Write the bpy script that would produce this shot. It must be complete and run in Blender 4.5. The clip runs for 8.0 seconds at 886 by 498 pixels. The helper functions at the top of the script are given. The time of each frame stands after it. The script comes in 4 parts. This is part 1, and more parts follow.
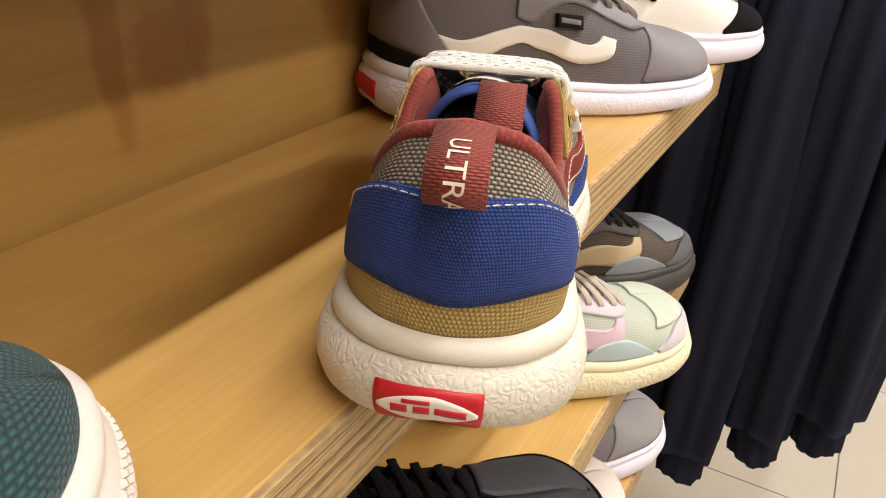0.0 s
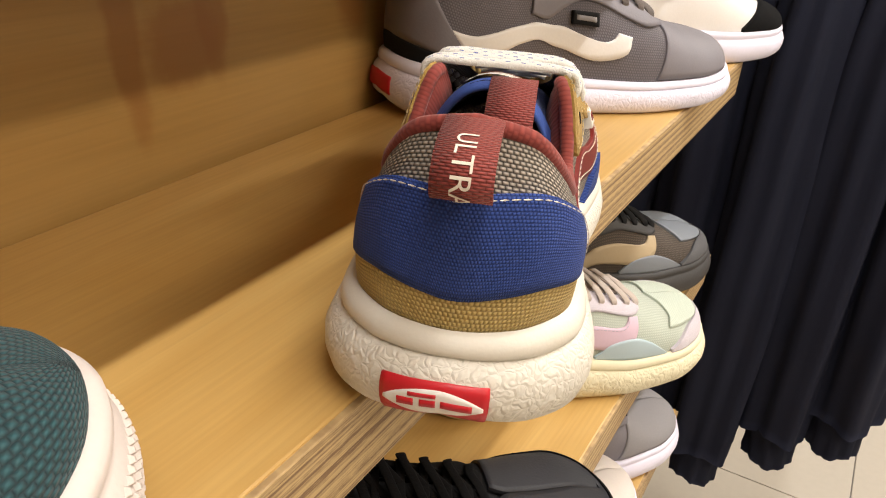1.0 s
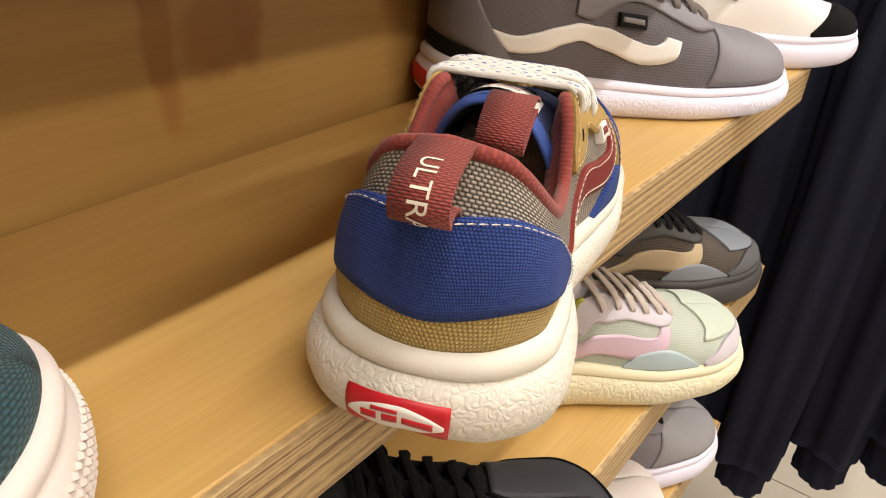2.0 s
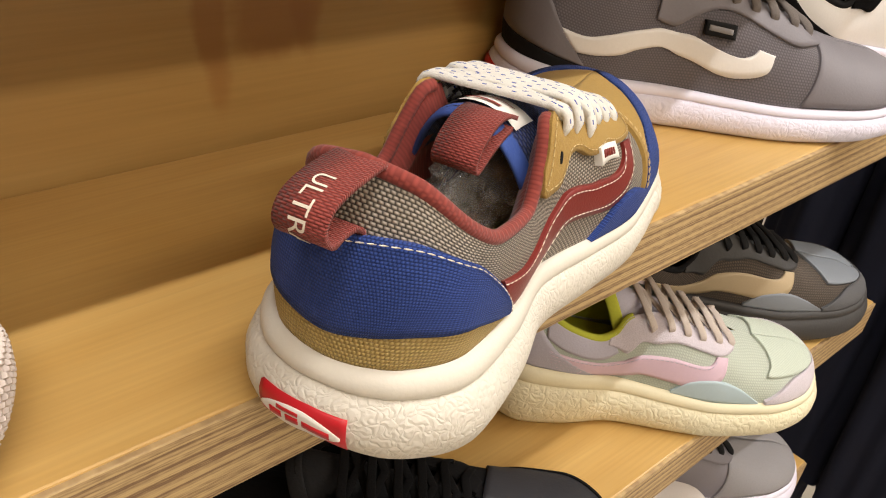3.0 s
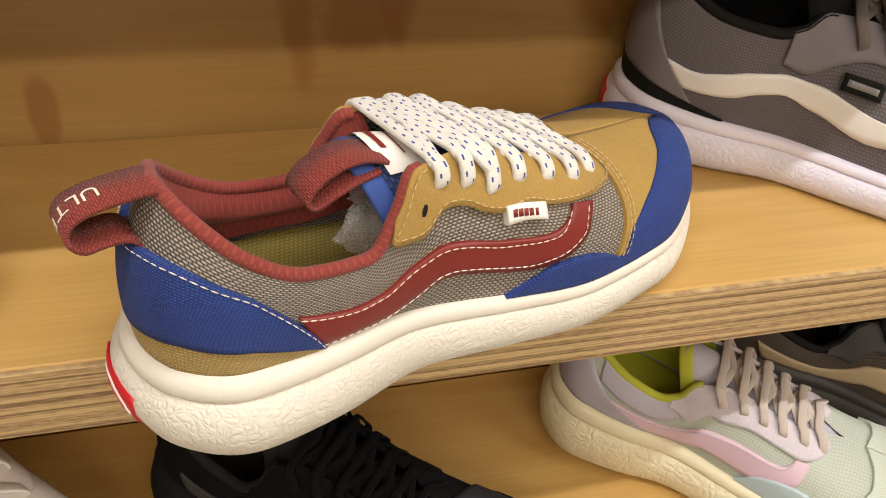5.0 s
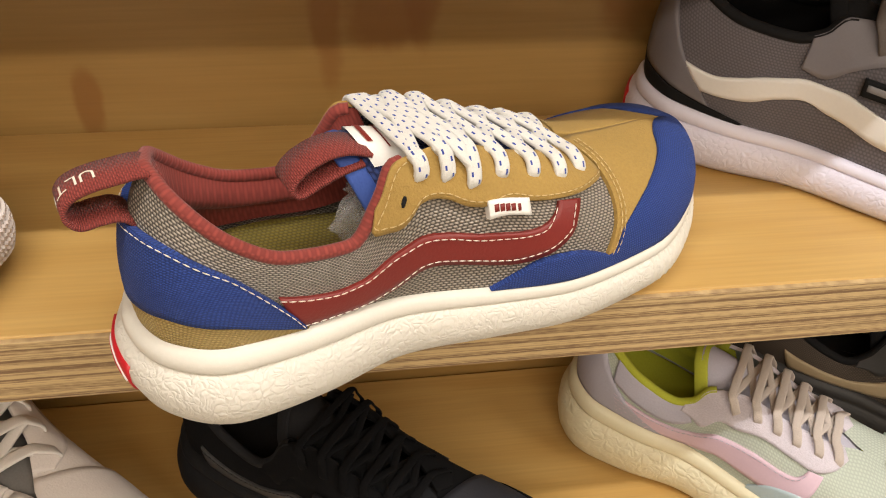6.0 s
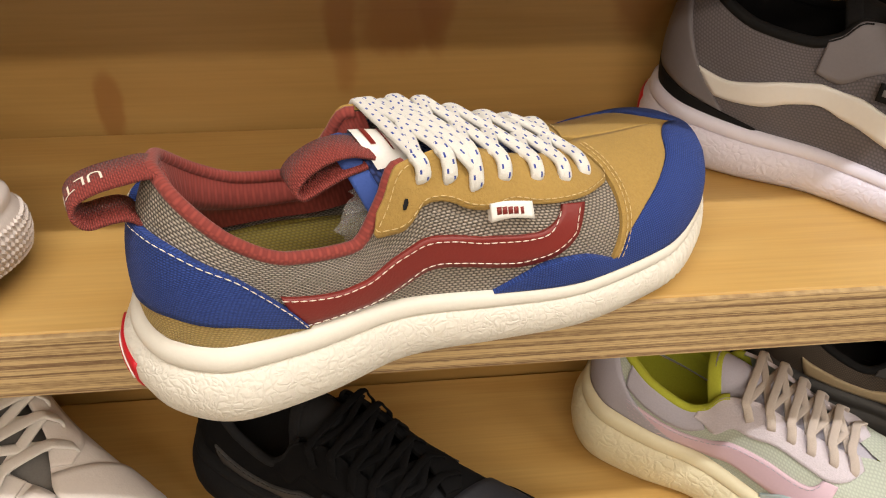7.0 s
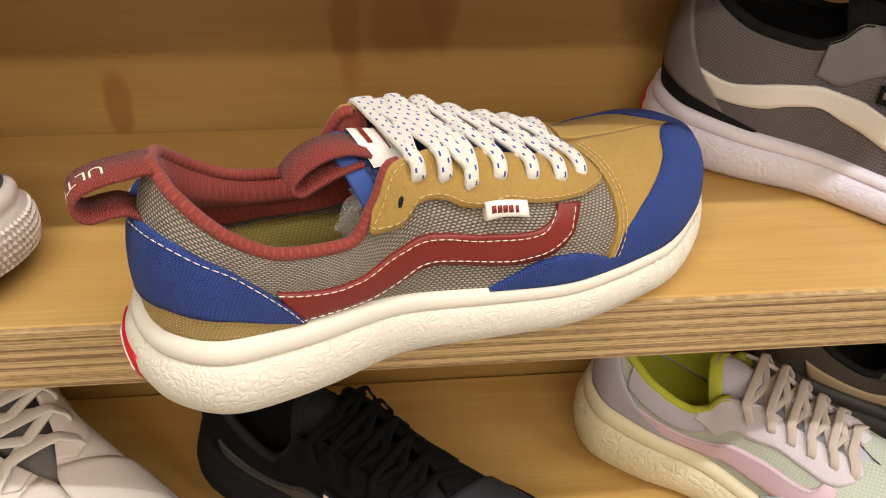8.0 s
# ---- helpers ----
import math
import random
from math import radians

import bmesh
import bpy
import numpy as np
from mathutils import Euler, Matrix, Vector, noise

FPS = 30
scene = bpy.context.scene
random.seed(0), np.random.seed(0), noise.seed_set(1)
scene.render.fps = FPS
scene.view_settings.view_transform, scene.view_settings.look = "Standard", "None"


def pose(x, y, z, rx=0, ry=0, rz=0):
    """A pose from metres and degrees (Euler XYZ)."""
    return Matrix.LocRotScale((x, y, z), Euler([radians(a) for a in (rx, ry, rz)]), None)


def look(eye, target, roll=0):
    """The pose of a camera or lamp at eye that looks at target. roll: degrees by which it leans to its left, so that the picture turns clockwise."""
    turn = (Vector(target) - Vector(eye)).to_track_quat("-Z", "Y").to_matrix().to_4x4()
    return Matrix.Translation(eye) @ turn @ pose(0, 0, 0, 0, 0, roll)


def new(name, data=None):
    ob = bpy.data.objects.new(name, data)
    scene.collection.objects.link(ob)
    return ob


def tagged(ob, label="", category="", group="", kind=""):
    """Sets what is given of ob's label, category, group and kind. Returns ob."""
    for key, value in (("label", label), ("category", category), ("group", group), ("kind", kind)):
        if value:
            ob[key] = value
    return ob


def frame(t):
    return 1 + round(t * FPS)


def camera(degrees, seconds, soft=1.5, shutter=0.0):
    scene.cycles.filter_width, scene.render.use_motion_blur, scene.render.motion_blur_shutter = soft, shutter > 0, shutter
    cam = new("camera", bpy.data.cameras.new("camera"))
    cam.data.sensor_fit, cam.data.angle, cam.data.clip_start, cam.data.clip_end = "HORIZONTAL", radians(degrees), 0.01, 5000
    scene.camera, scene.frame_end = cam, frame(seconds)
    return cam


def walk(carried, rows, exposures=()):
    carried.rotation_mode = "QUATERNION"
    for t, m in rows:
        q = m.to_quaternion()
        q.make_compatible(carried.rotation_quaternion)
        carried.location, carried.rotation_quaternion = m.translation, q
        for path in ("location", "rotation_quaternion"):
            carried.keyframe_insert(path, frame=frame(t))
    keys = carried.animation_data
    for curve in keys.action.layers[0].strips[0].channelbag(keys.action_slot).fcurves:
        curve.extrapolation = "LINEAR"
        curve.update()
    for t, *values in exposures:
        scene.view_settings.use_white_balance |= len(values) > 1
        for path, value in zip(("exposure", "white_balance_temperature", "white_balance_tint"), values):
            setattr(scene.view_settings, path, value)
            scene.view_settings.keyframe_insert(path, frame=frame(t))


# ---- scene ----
cam = camera(58.4, 8.0, soft=1.1)
PATH = [
    (0, (-0.313, -0.111, 1.262), (1.296, 0.671, 0.369), 4.9),
    (0.5, (-0.314, -0.115, 1.261), (1.288, 0.683, 0.368), 4.8),
    (1, (-0.313, -0.114, 1.262), (1.274, 0.703, 0.359), 5.0),
    (2.5, (-0.272, -0.156, 1.282), (1.085, 0.916, 0.279), 6.6),
    (3, (-0.242, -0.179, 1.291), (0.957, 1.028, 0.238), 7.1),
    (3.5, (-0.203, -0.204, 1.305), (0.803, 1.128, 0.203), 7.3),
    (4, (-0.161, -0.221, 1.314), (0.639, 1.208, 0.167), 6.9),
    (4.5, (-0.122, -0.232, 1.323), (0.487, 1.261, 0.14), 5.8),
    (6, (-0.061, -0.261, 1.337), (0.213, 1.306, 0.125), 2.6),
    (6.5, (-0.055, -0.265, 1.337), (0.174, 1.312, 0.128), 2.0),
    (7, (-0.051, -0.265, 1.338), (0.15, 1.319, 0.134), 1.5),
    (7.5, (-0.047, -0.267, 1.338), (0.132, 1.322, 0.137), 1.3),
    (8, (-0.044, -0.27, 1.339), (0.121, 1.322, 0.139), 1.2),
]
walk(cam, [(t, look(eye, target, roll)) for t, eye, target, roll in PATH], exposures=[(0, -0.22), (1, -0.22), (2.5, -0.36), (4, -0.50), (8, -0.50)])

# ---- light ----
world = bpy.data.worlds.new("shop_air")
scene.world = world
world.use_nodes = True
world.node_tree.nodes["Background"].inputs[0].default_value = (1.0, 0.93, 0.85, 1)
world.node_tree.nodes["Background"].inputs[1].default_value = 0.12


WARM = (1.0, 0.86, 0.70)
CLEAR = (1.0, 0.965, 0.935)
near = bpy.data.lights.new("track_strip_near", "AREA")
near.shape, near.size, near.size_y, near.energy, near.color = "RECTANGLE", 2.0, 0.04, 37, CLEAR
new("track_strip_near", near).matrix_world = look((-0.05, -0.43, 2.8), (-0.05, 0.0, 1.1))
far = bpy.data.lights.new("track_strip_far", "AREA")
far.shape, far.size, far.size_y, far.energy, far.color = "RECTANGLE", 2.6, 0.05, 34, WARM
new("track_strip_far", far).matrix_world = look((-0.2, -1.95, 2.8), (-0.1, 0.15, 1.1))
# unseen fill, added to raise the ambient level on the back panel
soft = bpy.data.lights.new("ceiling_fill", "AREA")
soft.shape, soft.size, soft.size_y, soft.energy, soft.color = "RECTANGLE", 4.0, 1.6, 85, (1.0, 0.88, 0.74)
new("ceiling_fill", soft).matrix_world = look((-0.5, -3.7, 2.9), (-0.5, -3.2, 0.0))
# second added fill with no known lamp behind it; brightens the floor tiles
aisle = bpy.data.lights.new("aisle_floor_fill", "AREA")
aisle.shape, aisle.size, aisle.size_y, aisle.energy, aisle.color = "RECTANGLE", 1.2, 1.2, 80, (1.0, 0.95, 0.88)
new("aisle_floor_fill", aisle).matrix_world = look((2.3, -1.2, 2.9), (2.0, -0.9, 0.0))


# ---- materials ----
def mat(name, colour, rough=0.7, grain=0.0, scale=400.0, bump=0.0, bump_scale=None, stain=0.12, stain_scale=12.0, sheen=0.0, spec=0.4, metal=0.0, coat=0.0):
    """A surface with fine grain and broad stains, in object space."""
    m = bpy.data.materials.new(name)
    m.use_nodes = True
    nt = m.node_tree
    b = nt.nodes["Principled BSDF"]
    b.inputs["Roughness"].default_value = rough
    b.inputs["Specular IOR Level"].default_value = spec
    b.inputs["Metallic"].default_value = metal
    b.inputs["Sheen Weight"].default_value = sheen
    b.inputs["Coat Weight"].default_value = coat
    co = nt.nodes.new("ShaderNodeTexCoord")
    n1, n2 = nt.nodes.new("ShaderNodeTexNoise"), nt.nodes.new("ShaderNodeTexNoise")
    for n, s in ((n1, scale), (n2, stain_scale)):
        n.inputs["Scale"].default_value = s
        nt.links.new(co.outputs["Object"], n.inputs["Vector"])
    mix = nt.nodes.new("ShaderNodeMix")
    mix.data_type, mix.blend_type = "RGBA", "MULTIPLY"
    mix.inputs["Factor"].default_value = 1.0
    mix.inputs[6].default_value = (*colour, 1)
    val = nt.nodes.new("ShaderNodeMath")
    val.operation = "MULTIPLY_ADD"
    nt.links.new(n1.outputs["Fac"], val.inputs[0])
    val.inputs[1].default_value = 2 * grain
    val.inputs[2].default_value = 1 - grain - stain
    val2 = nt.nodes.new("ShaderNodeMath")
    val2.operation = "MULTIPLY_ADD"
    nt.links.new(n2.outputs["Fac"], val2.inputs[0])
    val2.inputs[1].default_value = 2 * stain
    nt.links.new(val.outputs[0], val2.inputs[2])
    nt.links.new(val2.outputs[0], mix.inputs[7])
    nt.links.new(mix.outputs[2], b.inputs["Base Color"])
    if bump:
        n3 = nt.nodes.new("ShaderNodeTexNoise")
        n3.inputs["Scale"].default_value = bump_scale or scale
        nt.links.new(co.outputs["Object"], n3.inputs["Vector"])
        bm = nt.nodes.new("ShaderNodeBump")
        bm.inputs["Strength"].default_value = bump
        bm.inputs["Distance"].default_value = 0.001
        nt.links.new(n3.outputs["Fac"], bm.inputs["Height"])
        nt.links.new(bm.outputs[0], b.inputs["Normal"])
    return m


def woven(name, colour, dark, across, along, rough=0.85, bump=0.5, sheen=0.1, slant=0.0, sharp=1.0):
    """Cloth: two crossing sets of threads on the UV in metres (across, along: threads per metre)."""
    m = mat(name, colour, rough, 0.08, 900, 0, None, 0.10, 25, sheen)
    nt = m.node_tree
    b = nt.nodes["Principled BSDF"]
    uv = nt.nodes.new("ShaderNodeUVMap")
    sep = nt.nodes.new("ShaderNodeSeparateXYZ")
    nt.links.new(uv.outputs[0], sep.inputs[0])

    def math_node(op, a, c=None):
        n = nt.nodes.new("ShaderNodeMath")
        n.operation = op
        for k, v in enumerate((a, c)):
            if v is None:
                continue
            if isinstance(v, (int, float)):
                n.inputs[k].default_value = v
            else:
                nt.links.new(v, n.inputs[k])
        return n.outputs[0]
    y = math_node("MULTIPLY", sep.outputs[1], along * 6.2832)
    x = math_node("ADD", math_node("MULTIPLY", sep.outputs[0], across * 6.2832), math_node("MULTIPLY", y, slant))
    # neighbouring rows are shifted by half a thread
    row = math_node("MULTIPLY", math_node("FLOOR", math_node("DIVIDE", y, 6.2832)), 3.1416)
    sx = math_node("ABSOLUTE", math_node("SINE", math_node("MULTIPLY", math_node("ADD", x, row), 0.5)))
    sy = math_node("ABSOLUTE", math_node("SINE", math_node("MULTIPLY", y, 0.5)))
    h = math_node("POWER", math_node("MULTIPLY", sx, sy), sharp)
    old = b.inputs["Base Color"].links[0].from_socket
    mix = nt.nodes.new("ShaderNodeMix")
    mix.data_type = "RGBA"
    nt.links.new(h, mix.inputs["Factor"])
    mix.inputs[6].default_value = (*dark, 1)
    nt.links.new(old, mix.inputs[7])
    nt.links.new(mix.outputs[2], b.inputs["Base Color"])
    bm = nt.nodes.new("ShaderNodeBump")
    bm.inputs["Strength"].default_value, bm.inputs["Distance"].default_value = bump, 0.0006
    nt.links.new(h, bm.inputs["Height"])
    nt.links.new(bm.outputs[0], b.inputs["Normal"])
    return m


def wood(name, light, dark, rough=0.38, edge=False):
    """Varnished plywood: long soft grain along x; edge: plies stacked in z."""
    m = bpy.data.materials.new(name)
    m.use_nodes = True
    nt = m.node_tree
    b = nt.nodes["Principled BSDF"]
    b.inputs["Roughness"].default_value = rough
    co = nt.nodes.new("ShaderNodeTexCoord")
    mp = nt.nodes.new("ShaderNodeMapping")
    mp.inputs["Scale"].default_value = (3, 40, 1100) if edge else (1.3, 9, 9)
    nt.links.new(co.outputs["Object"], mp.inputs[0])
    n = nt.nodes.new("ShaderNodeTexNoise")
    n.inputs["Scale"].default_value = 1.0 if edge else 2.2
    n.inputs["Detail"].default_value = 3 if edge else 7
    n.inputs["Distortion"].default_value = 0.15 if edge else 1.4
    nt.links.new(mp.outputs[0], n.inputs["Vector"])
    r = nt.nodes.new("ShaderNodeValToRGB")
    r.color_ramp.elements[0].position, r.color_ramp.elements[1].position = (0.66, 0.96) if edge else (0.30, 0.66)
    r.color_ramp.elements[0].color, r.color_ramp.elements[1].color = (*dark, 1), (*light, 1)
    fac = n.outputs["Fac"]
    if edge:
        # thirteen plies, every second one with short dark end-grain flecks
        wave = nt.nodes.new("ShaderNodeTexWave")
        wave.bands_direction = "Z"
        wave.inputs["Scale"].default_value = 55.0
        wave.inputs["Distortion"].default_value = 0.25
        wave.inputs["Detail Scale"].default_value = 4.0
        nt.links.new(co.outputs["Object"], wave.inputs["Vector"])
        mp3 = nt.nodes.new("ShaderNodeMapping")
        mp3.inputs["Scale"].default_value = (150, 60, 900)
        nt.links.new(co.outputs["Object"], mp3.inputs[0])
        fleck = nt.nodes.new("ShaderNodeTexNoise")
        fleck.inputs["Scale"].default_value = 1.0
        fleck.inputs["Detail"].default_value = 3
        nt.links.new(mp3.outputs[0], fleck.inputs["Vector"])
        one = nt.nodes.new("ShaderNodeMath")
        one.operation = "MULTIPLY_ADD"
        nt.links.new(wave.outputs["Fac"], one.inputs[0])
        one.inputs[1].default_value = 0.22
        nt.links.new(n.outputs["Fac"], one.inputs[2])
        both = nt.nodes.new("ShaderNodeMath")
        both.operation = "MULTIPLY_ADD"
        nt.links.new(fleck.outputs["Fac"], both.inputs[0])
        both.inputs[1].default_value = 0.45
        nt.links.new(one.outputs[0], both.inputs[2])
        fac = both.outputs[0]
    nt.links.new(fac, r.inputs[0])
    f = nt.nodes.new("ShaderNodeTexNoise")
    mp2 = nt.nodes.new("ShaderNodeMapping")
    mp2.inputs["Scale"].default_value = (12, 500, 500)
    nt.links.new(co.outputs["Object"], mp2.inputs[0])
    nt.links.new(mp2.outputs[0], f.inputs["Vector"])
    f.inputs["Scale"].default_value = 1.0
    mix = nt.nodes.new("ShaderNodeMix")
    mix.data_type, mix.blend_type = "RGBA", "MULTIPLY"
    mix.inputs["Factor"].default_value = 0.22
    nt.links.new(r.outputs[0], mix.inputs[6])
    nt.links.new(f.outputs["Fac"], mix.inputs[7])
    nt.links.new(mix.outputs[2], b.inputs["Base Color"])
    bm = nt.nodes.new("ShaderNodeBump")
    bm.inputs["Strength"].default_value, bm.inputs["Distance"].default_value = 0.15, 0.0006
    nt.links.new((n if edge else f).outputs["Fac"], bm.inputs["Height"])
    nt.links.new(bm.outputs[0], b.inputs["Normal"])
    return m


WOOD = wood("varnished_ply_face", (0.63, 0.40, 0.135), (0.53, 0.31, 0.088))
# same plywood as the shelves, its colour darkened for the shade at the back
WOOD_WALL_DIM = wood("varnished_ply_wall_dimmed", (0.47, 0.285, 0.088), (0.41, 0.232, 0.064), 0.45)
def blotches(m, spots, colour):
    """Brown stains in the veneer, each a ragged patch of its own shape: x, z, half width, half height."""
    nt = m.node_tree
    b = nt.nodes["Principled BSDF"]
    co = nt.nodes.new("ShaderNodeTexCoord")
    rag = nt.nodes.new("ShaderNodeTexNoise")
    rag.inputs["Scale"].default_value, rag.inputs["Detail"].default_value = 26, 4
    nt.links.new(co.outputs["Object"], rag.inputs["Vector"])
    shade = b.inputs["Base Color"].links[0].from_socket
    for x, z, rx, rz in spots:
        mp = nt.nodes.new("ShaderNodeMapping")
        mp.vector_type = "POINT"
        mp.inputs["Scale"].default_value = (1 / rx, 0, 1 / rz)
        mp.inputs["Location"].default_value = (-x / rx, 0, -z / rz)
        nt.links.new(co.outputs["Object"], mp.inputs[0])
        d = nt.nodes.new("ShaderNodeVectorMath")
        d.operation = "LENGTH"
        nt.links.new(mp.outputs[0], d.inputs[0])
        w = nt.nodes.new("ShaderNodeMath")
        w.operation = "MULTIPLY_ADD"
        nt.links.new(rag.outputs["Fac"], w.inputs[0])
        w.inputs[1].default_value = 1.3
        nt.links.new(d.outputs["Value"], w.inputs[2])
        r = nt.nodes.new("ShaderNodeMapRange")
        r.interpolation_type = "SMOOTHSTEP"
        r.inputs[1].default_value, r.inputs[2].default_value, r.inputs[3].default_value, r.inputs[4].default_value = 1.35, 1.9, 0.75, 0.0
        nt.links.new(w.outputs[0], r.inputs[0])
        mix = nt.nodes.new("ShaderNodeMix")
        mix.data_type = "RGBA"
        nt.links.new(r.outputs[0], mix.inputs["Factor"])
        nt.links.new(shade, mix.inputs[6])
        mix.inputs[7].default_value = (*colour, 1)
        shade = mix.outputs[2]
    nt.links.new(shade, b.inputs["Base Color"])


blotches(WOOD_WALL_DIM, ((-.058, 1.20, .010, .075), (-.022, 1.165, .026, .022), (.0, 1.19, .011, .05), (-.198, 1.113, .008, .020), (-.45, 1.16, .02, .05), (.125, 1.19, .022, .04), (.33, 1.17, .02, .05)), (0.28, 0.12, 0.028))
WOOD_EDGE = wood("ply_edge", (0.62, 0.44, 0.21), (0.22, 0.125, 0.06), 0.6, True)
BLUE = woven("blue_canvas", (0.030, 0.072, 0.31), (0.010, 0.026, 0.13), 900, 900, 0.85, 0.6, 0.02)
BLUE_PLAIN = mat("blue_binding", (0.04, 0.085, 0.32), 0.75, 0.1, 900, 0.3)
TAUPE = woven("taupe_mesh", (0.47, 0.405, 0.33), (0.055, 0.047, 0.04), 430, 760, 0.7, 1.0, 0.0, 0.0, 0.85)
RED_WEB = woven("red_webbing", (0.31, 0.05, 0.038), (0.15, 0.02, 0.015), 330, 1200, 0.75, 0.8, 0.1)
RED_LINING = woven("red_rib_lining", (0.28, 0.048, 0.036), (0.19, 0.03, 0.022), 60, 620, 0.85, 0.22, 0.15)
RED_LEATHER = mat("dark_red_leather", (0.185, 0.020, 0.015), 0.42, 0.05, 700, 0.15, 900)
SUEDE = mat("mustard_suede", (0.36, 0.225, 0.06), 0.95, 0.16, 700, 0.5, 1300, 0.10, 30, 0.05)
GOLD = woven("mustard_rubber_canvas", (0.58, 0.42, 0.15), (0.34, 0.235, 0.075), 640, 640, 0.6, 0.9, 0.0)
INSOLE = woven("olive_insole", (0.26, 0.20, 0.03), (0.12, 0.09, 0.015), 500, 500)
CREAM = mat("cream_rubber", (0.68, 0.64, 0.56), 0.45, 0.03, 500, 0.1, 900, 0.04)
LACE = mat("white_cotton_lace", (0.70, 0.68, 0.63), 0.9, 0.12, 1500, 0.6, 1800, 0.05, 40, 0.2)
GOLD_THREAD = mat("pale_gold_thread", (0.62, 0.46, 0.22), 0.8)
BLUE_MESH = woven("navy_mesh", (0.03, 0.055, 0.20), (0.008, 0.014, 0.06), 600, 600, 0.8, 0.8)
WHITE_LABEL = mat("white_label", (0.80, 0.77, 0.72), 0.7, 0.06, 900)
RED_LABEL = mat("red_rubber_label", (0.50, 0.012, 0.02), 0.4, 0.03, 900)
THREAD = mat("white_thread", (0.78, 0.70, 0.60), 0.8)
GREY_LINING = mat("grey_lining", (0.16, 0.15, 0.14), 0.9, 0.15, 900)
PINK_WHITE = mat("white_foam", (0.72, 0.695, 0.82), 0.5, 0.03, 400, 0.1)
GREY = woven("grey_knit", (0.165, 0.15, 0.165), (0.10, 0.09, 0.10), 500, 500, 0.85, 0.4)
WHITE_SKIN = mat("white_leather", (0.78, 0.76, 0.74), 0.5, 0.03, 600, 0.1)
BLACK = mat("black_fabric", (0.008, 0.008, 0.009), 0.85, 0.2, 600, 0.3, spec=0.25)
BLACK_SUEDE = mat("black_suede", (0.005, 0.0047, 0.005), 0.95, 0.25, 700, 0.3, None, 0.2, 20, 0.0, 0.12)
GUM = mat("gum_rubber", (0.36, 0.13, 0.035), 0.5)
NAVY = mat("navy_jersey", (0.012, 0.014, 0.027), 0.95, 0.2, 900, 0.3, None, 0.2, 6, 0.0, 0.2)
TILE = mat("beige_floor_tile", (0.52, 0.47, 0.40), 0.35, 0.04, 60, 0, None, 0.06, 3)
PAINT = mat("white_wall_paint", (0.75, 0.72, 0.68), 0.8, 0.02, 80)
GREY_SMOOTH = mat("grey_synthetic", (0.185, 0.172, 0.19), 0.6, 0.05, 700, 0.15)
GREY_LIGHT = mat("light_grey_suede", (0.26, 0.25, 0.26), 0.85, 0.08, 700, 0.2)
GREY_LACE = mat("grey_lace", (0.14, 0.12, 0.11), 0.9, 0.15, 1500, 0.4)
BEIGE_LACE = mat("beige_lace", (0.50, 0.43, 0.38), 0.9, 0.12, 1500, 0.4)
FLAT_LACE = mat("flat_white_lace", (0.76, 0.72, 0.68), 0.85, 0.08, 1500, 0.4)
OFF_WHITE = mat("off_white_leather", (0.66, 0.60, 0.56), 0.5, 0.05, 600, 0.2, 900)
MINT = woven("pale_mint_mesh", (0.50, 0.54, 0.46), (0.38, 0.42, 0.36), 500, 500, 0.75, 0.3)
MINT_MESH = woven("white_mint_mesh", (0.62, 0.68, 0.58), (0.46, 0.52, 0.44), 420, 420, 0.7, 0.4)
LAVENDER = mat("pale_lavender_knit", (0.43, 0.41, 0.48), 0.8, 0.08, 900, 0.2)
LAVENDER_SUEDE = mat("pale_lavender_suede", (0.56, 0.51, 0.56), 0.95, 0.14, 900, 0.5, 1200, 0.08, 30, 0.3)
PINK = mat("pale_pink_leather", (0.64, 0.47, 0.56), 0.5, 0.04, 700)
SKY = mat("pale_blue_film", (0.42, 0.52, 0.56), 0.4, 0.04, 700)
LIME = mat("lime_lining", (0.40, 0.42, 0.04), 0.9, 0.12, 900)
CREAM_YELLOW = mat("pale_yellow_foam", (0.74, 0.68, 0.48), 0.5, 0.03, 500, 0.1)
CHARCOAL = mat("charcoal_rubber", (0.045, 0.043, 0.043), 0.6, 0.1, 500, 0.2)
BROWN_MESH = woven("dark_brown_mesh", (0.10, 0.075, 0.055), (0.035, 0.026, 0.02), 500, 500, 0.8, 0.4)
BEIGE = mat("beige_leather", (0.45, 0.35, 0.22), 0.55, 0.05, 700)
SLATE = mat("slate_grey_synthetic", (0.20, 0.22, 0.25), 0.5, 0.05, 700)
SLATE_DARK = mat("dark_slate_suede", (0.09, 0.09, 0.095), 0.8, 0.1, 700, 0.3)
BLACK_SOFT = mat("soft_black_nubuck", (0.016, 0.016, 0.020), 0.6, 0.15, 700, 0.2)
TEAL = woven("dark_teal_knit", (0.018, 0.075, 0.085), (0.004, 0.018, 0.022), 330, 330, 0.7, 1.0)
FOAM_PINK = mat("pinkish_white_rubber", (0.60, 0.53, 0.49), 0.55, 0.04, 600, 0.1)
GUM_DARK = mat("dark_gum_rubber", (0.14, 0.09, 0.055), 0.6, 0.1, 500)
GROUT = mat("grey_tile_joint", (0.22, 0.20, 0.18), 0.9, 0.1, 200)


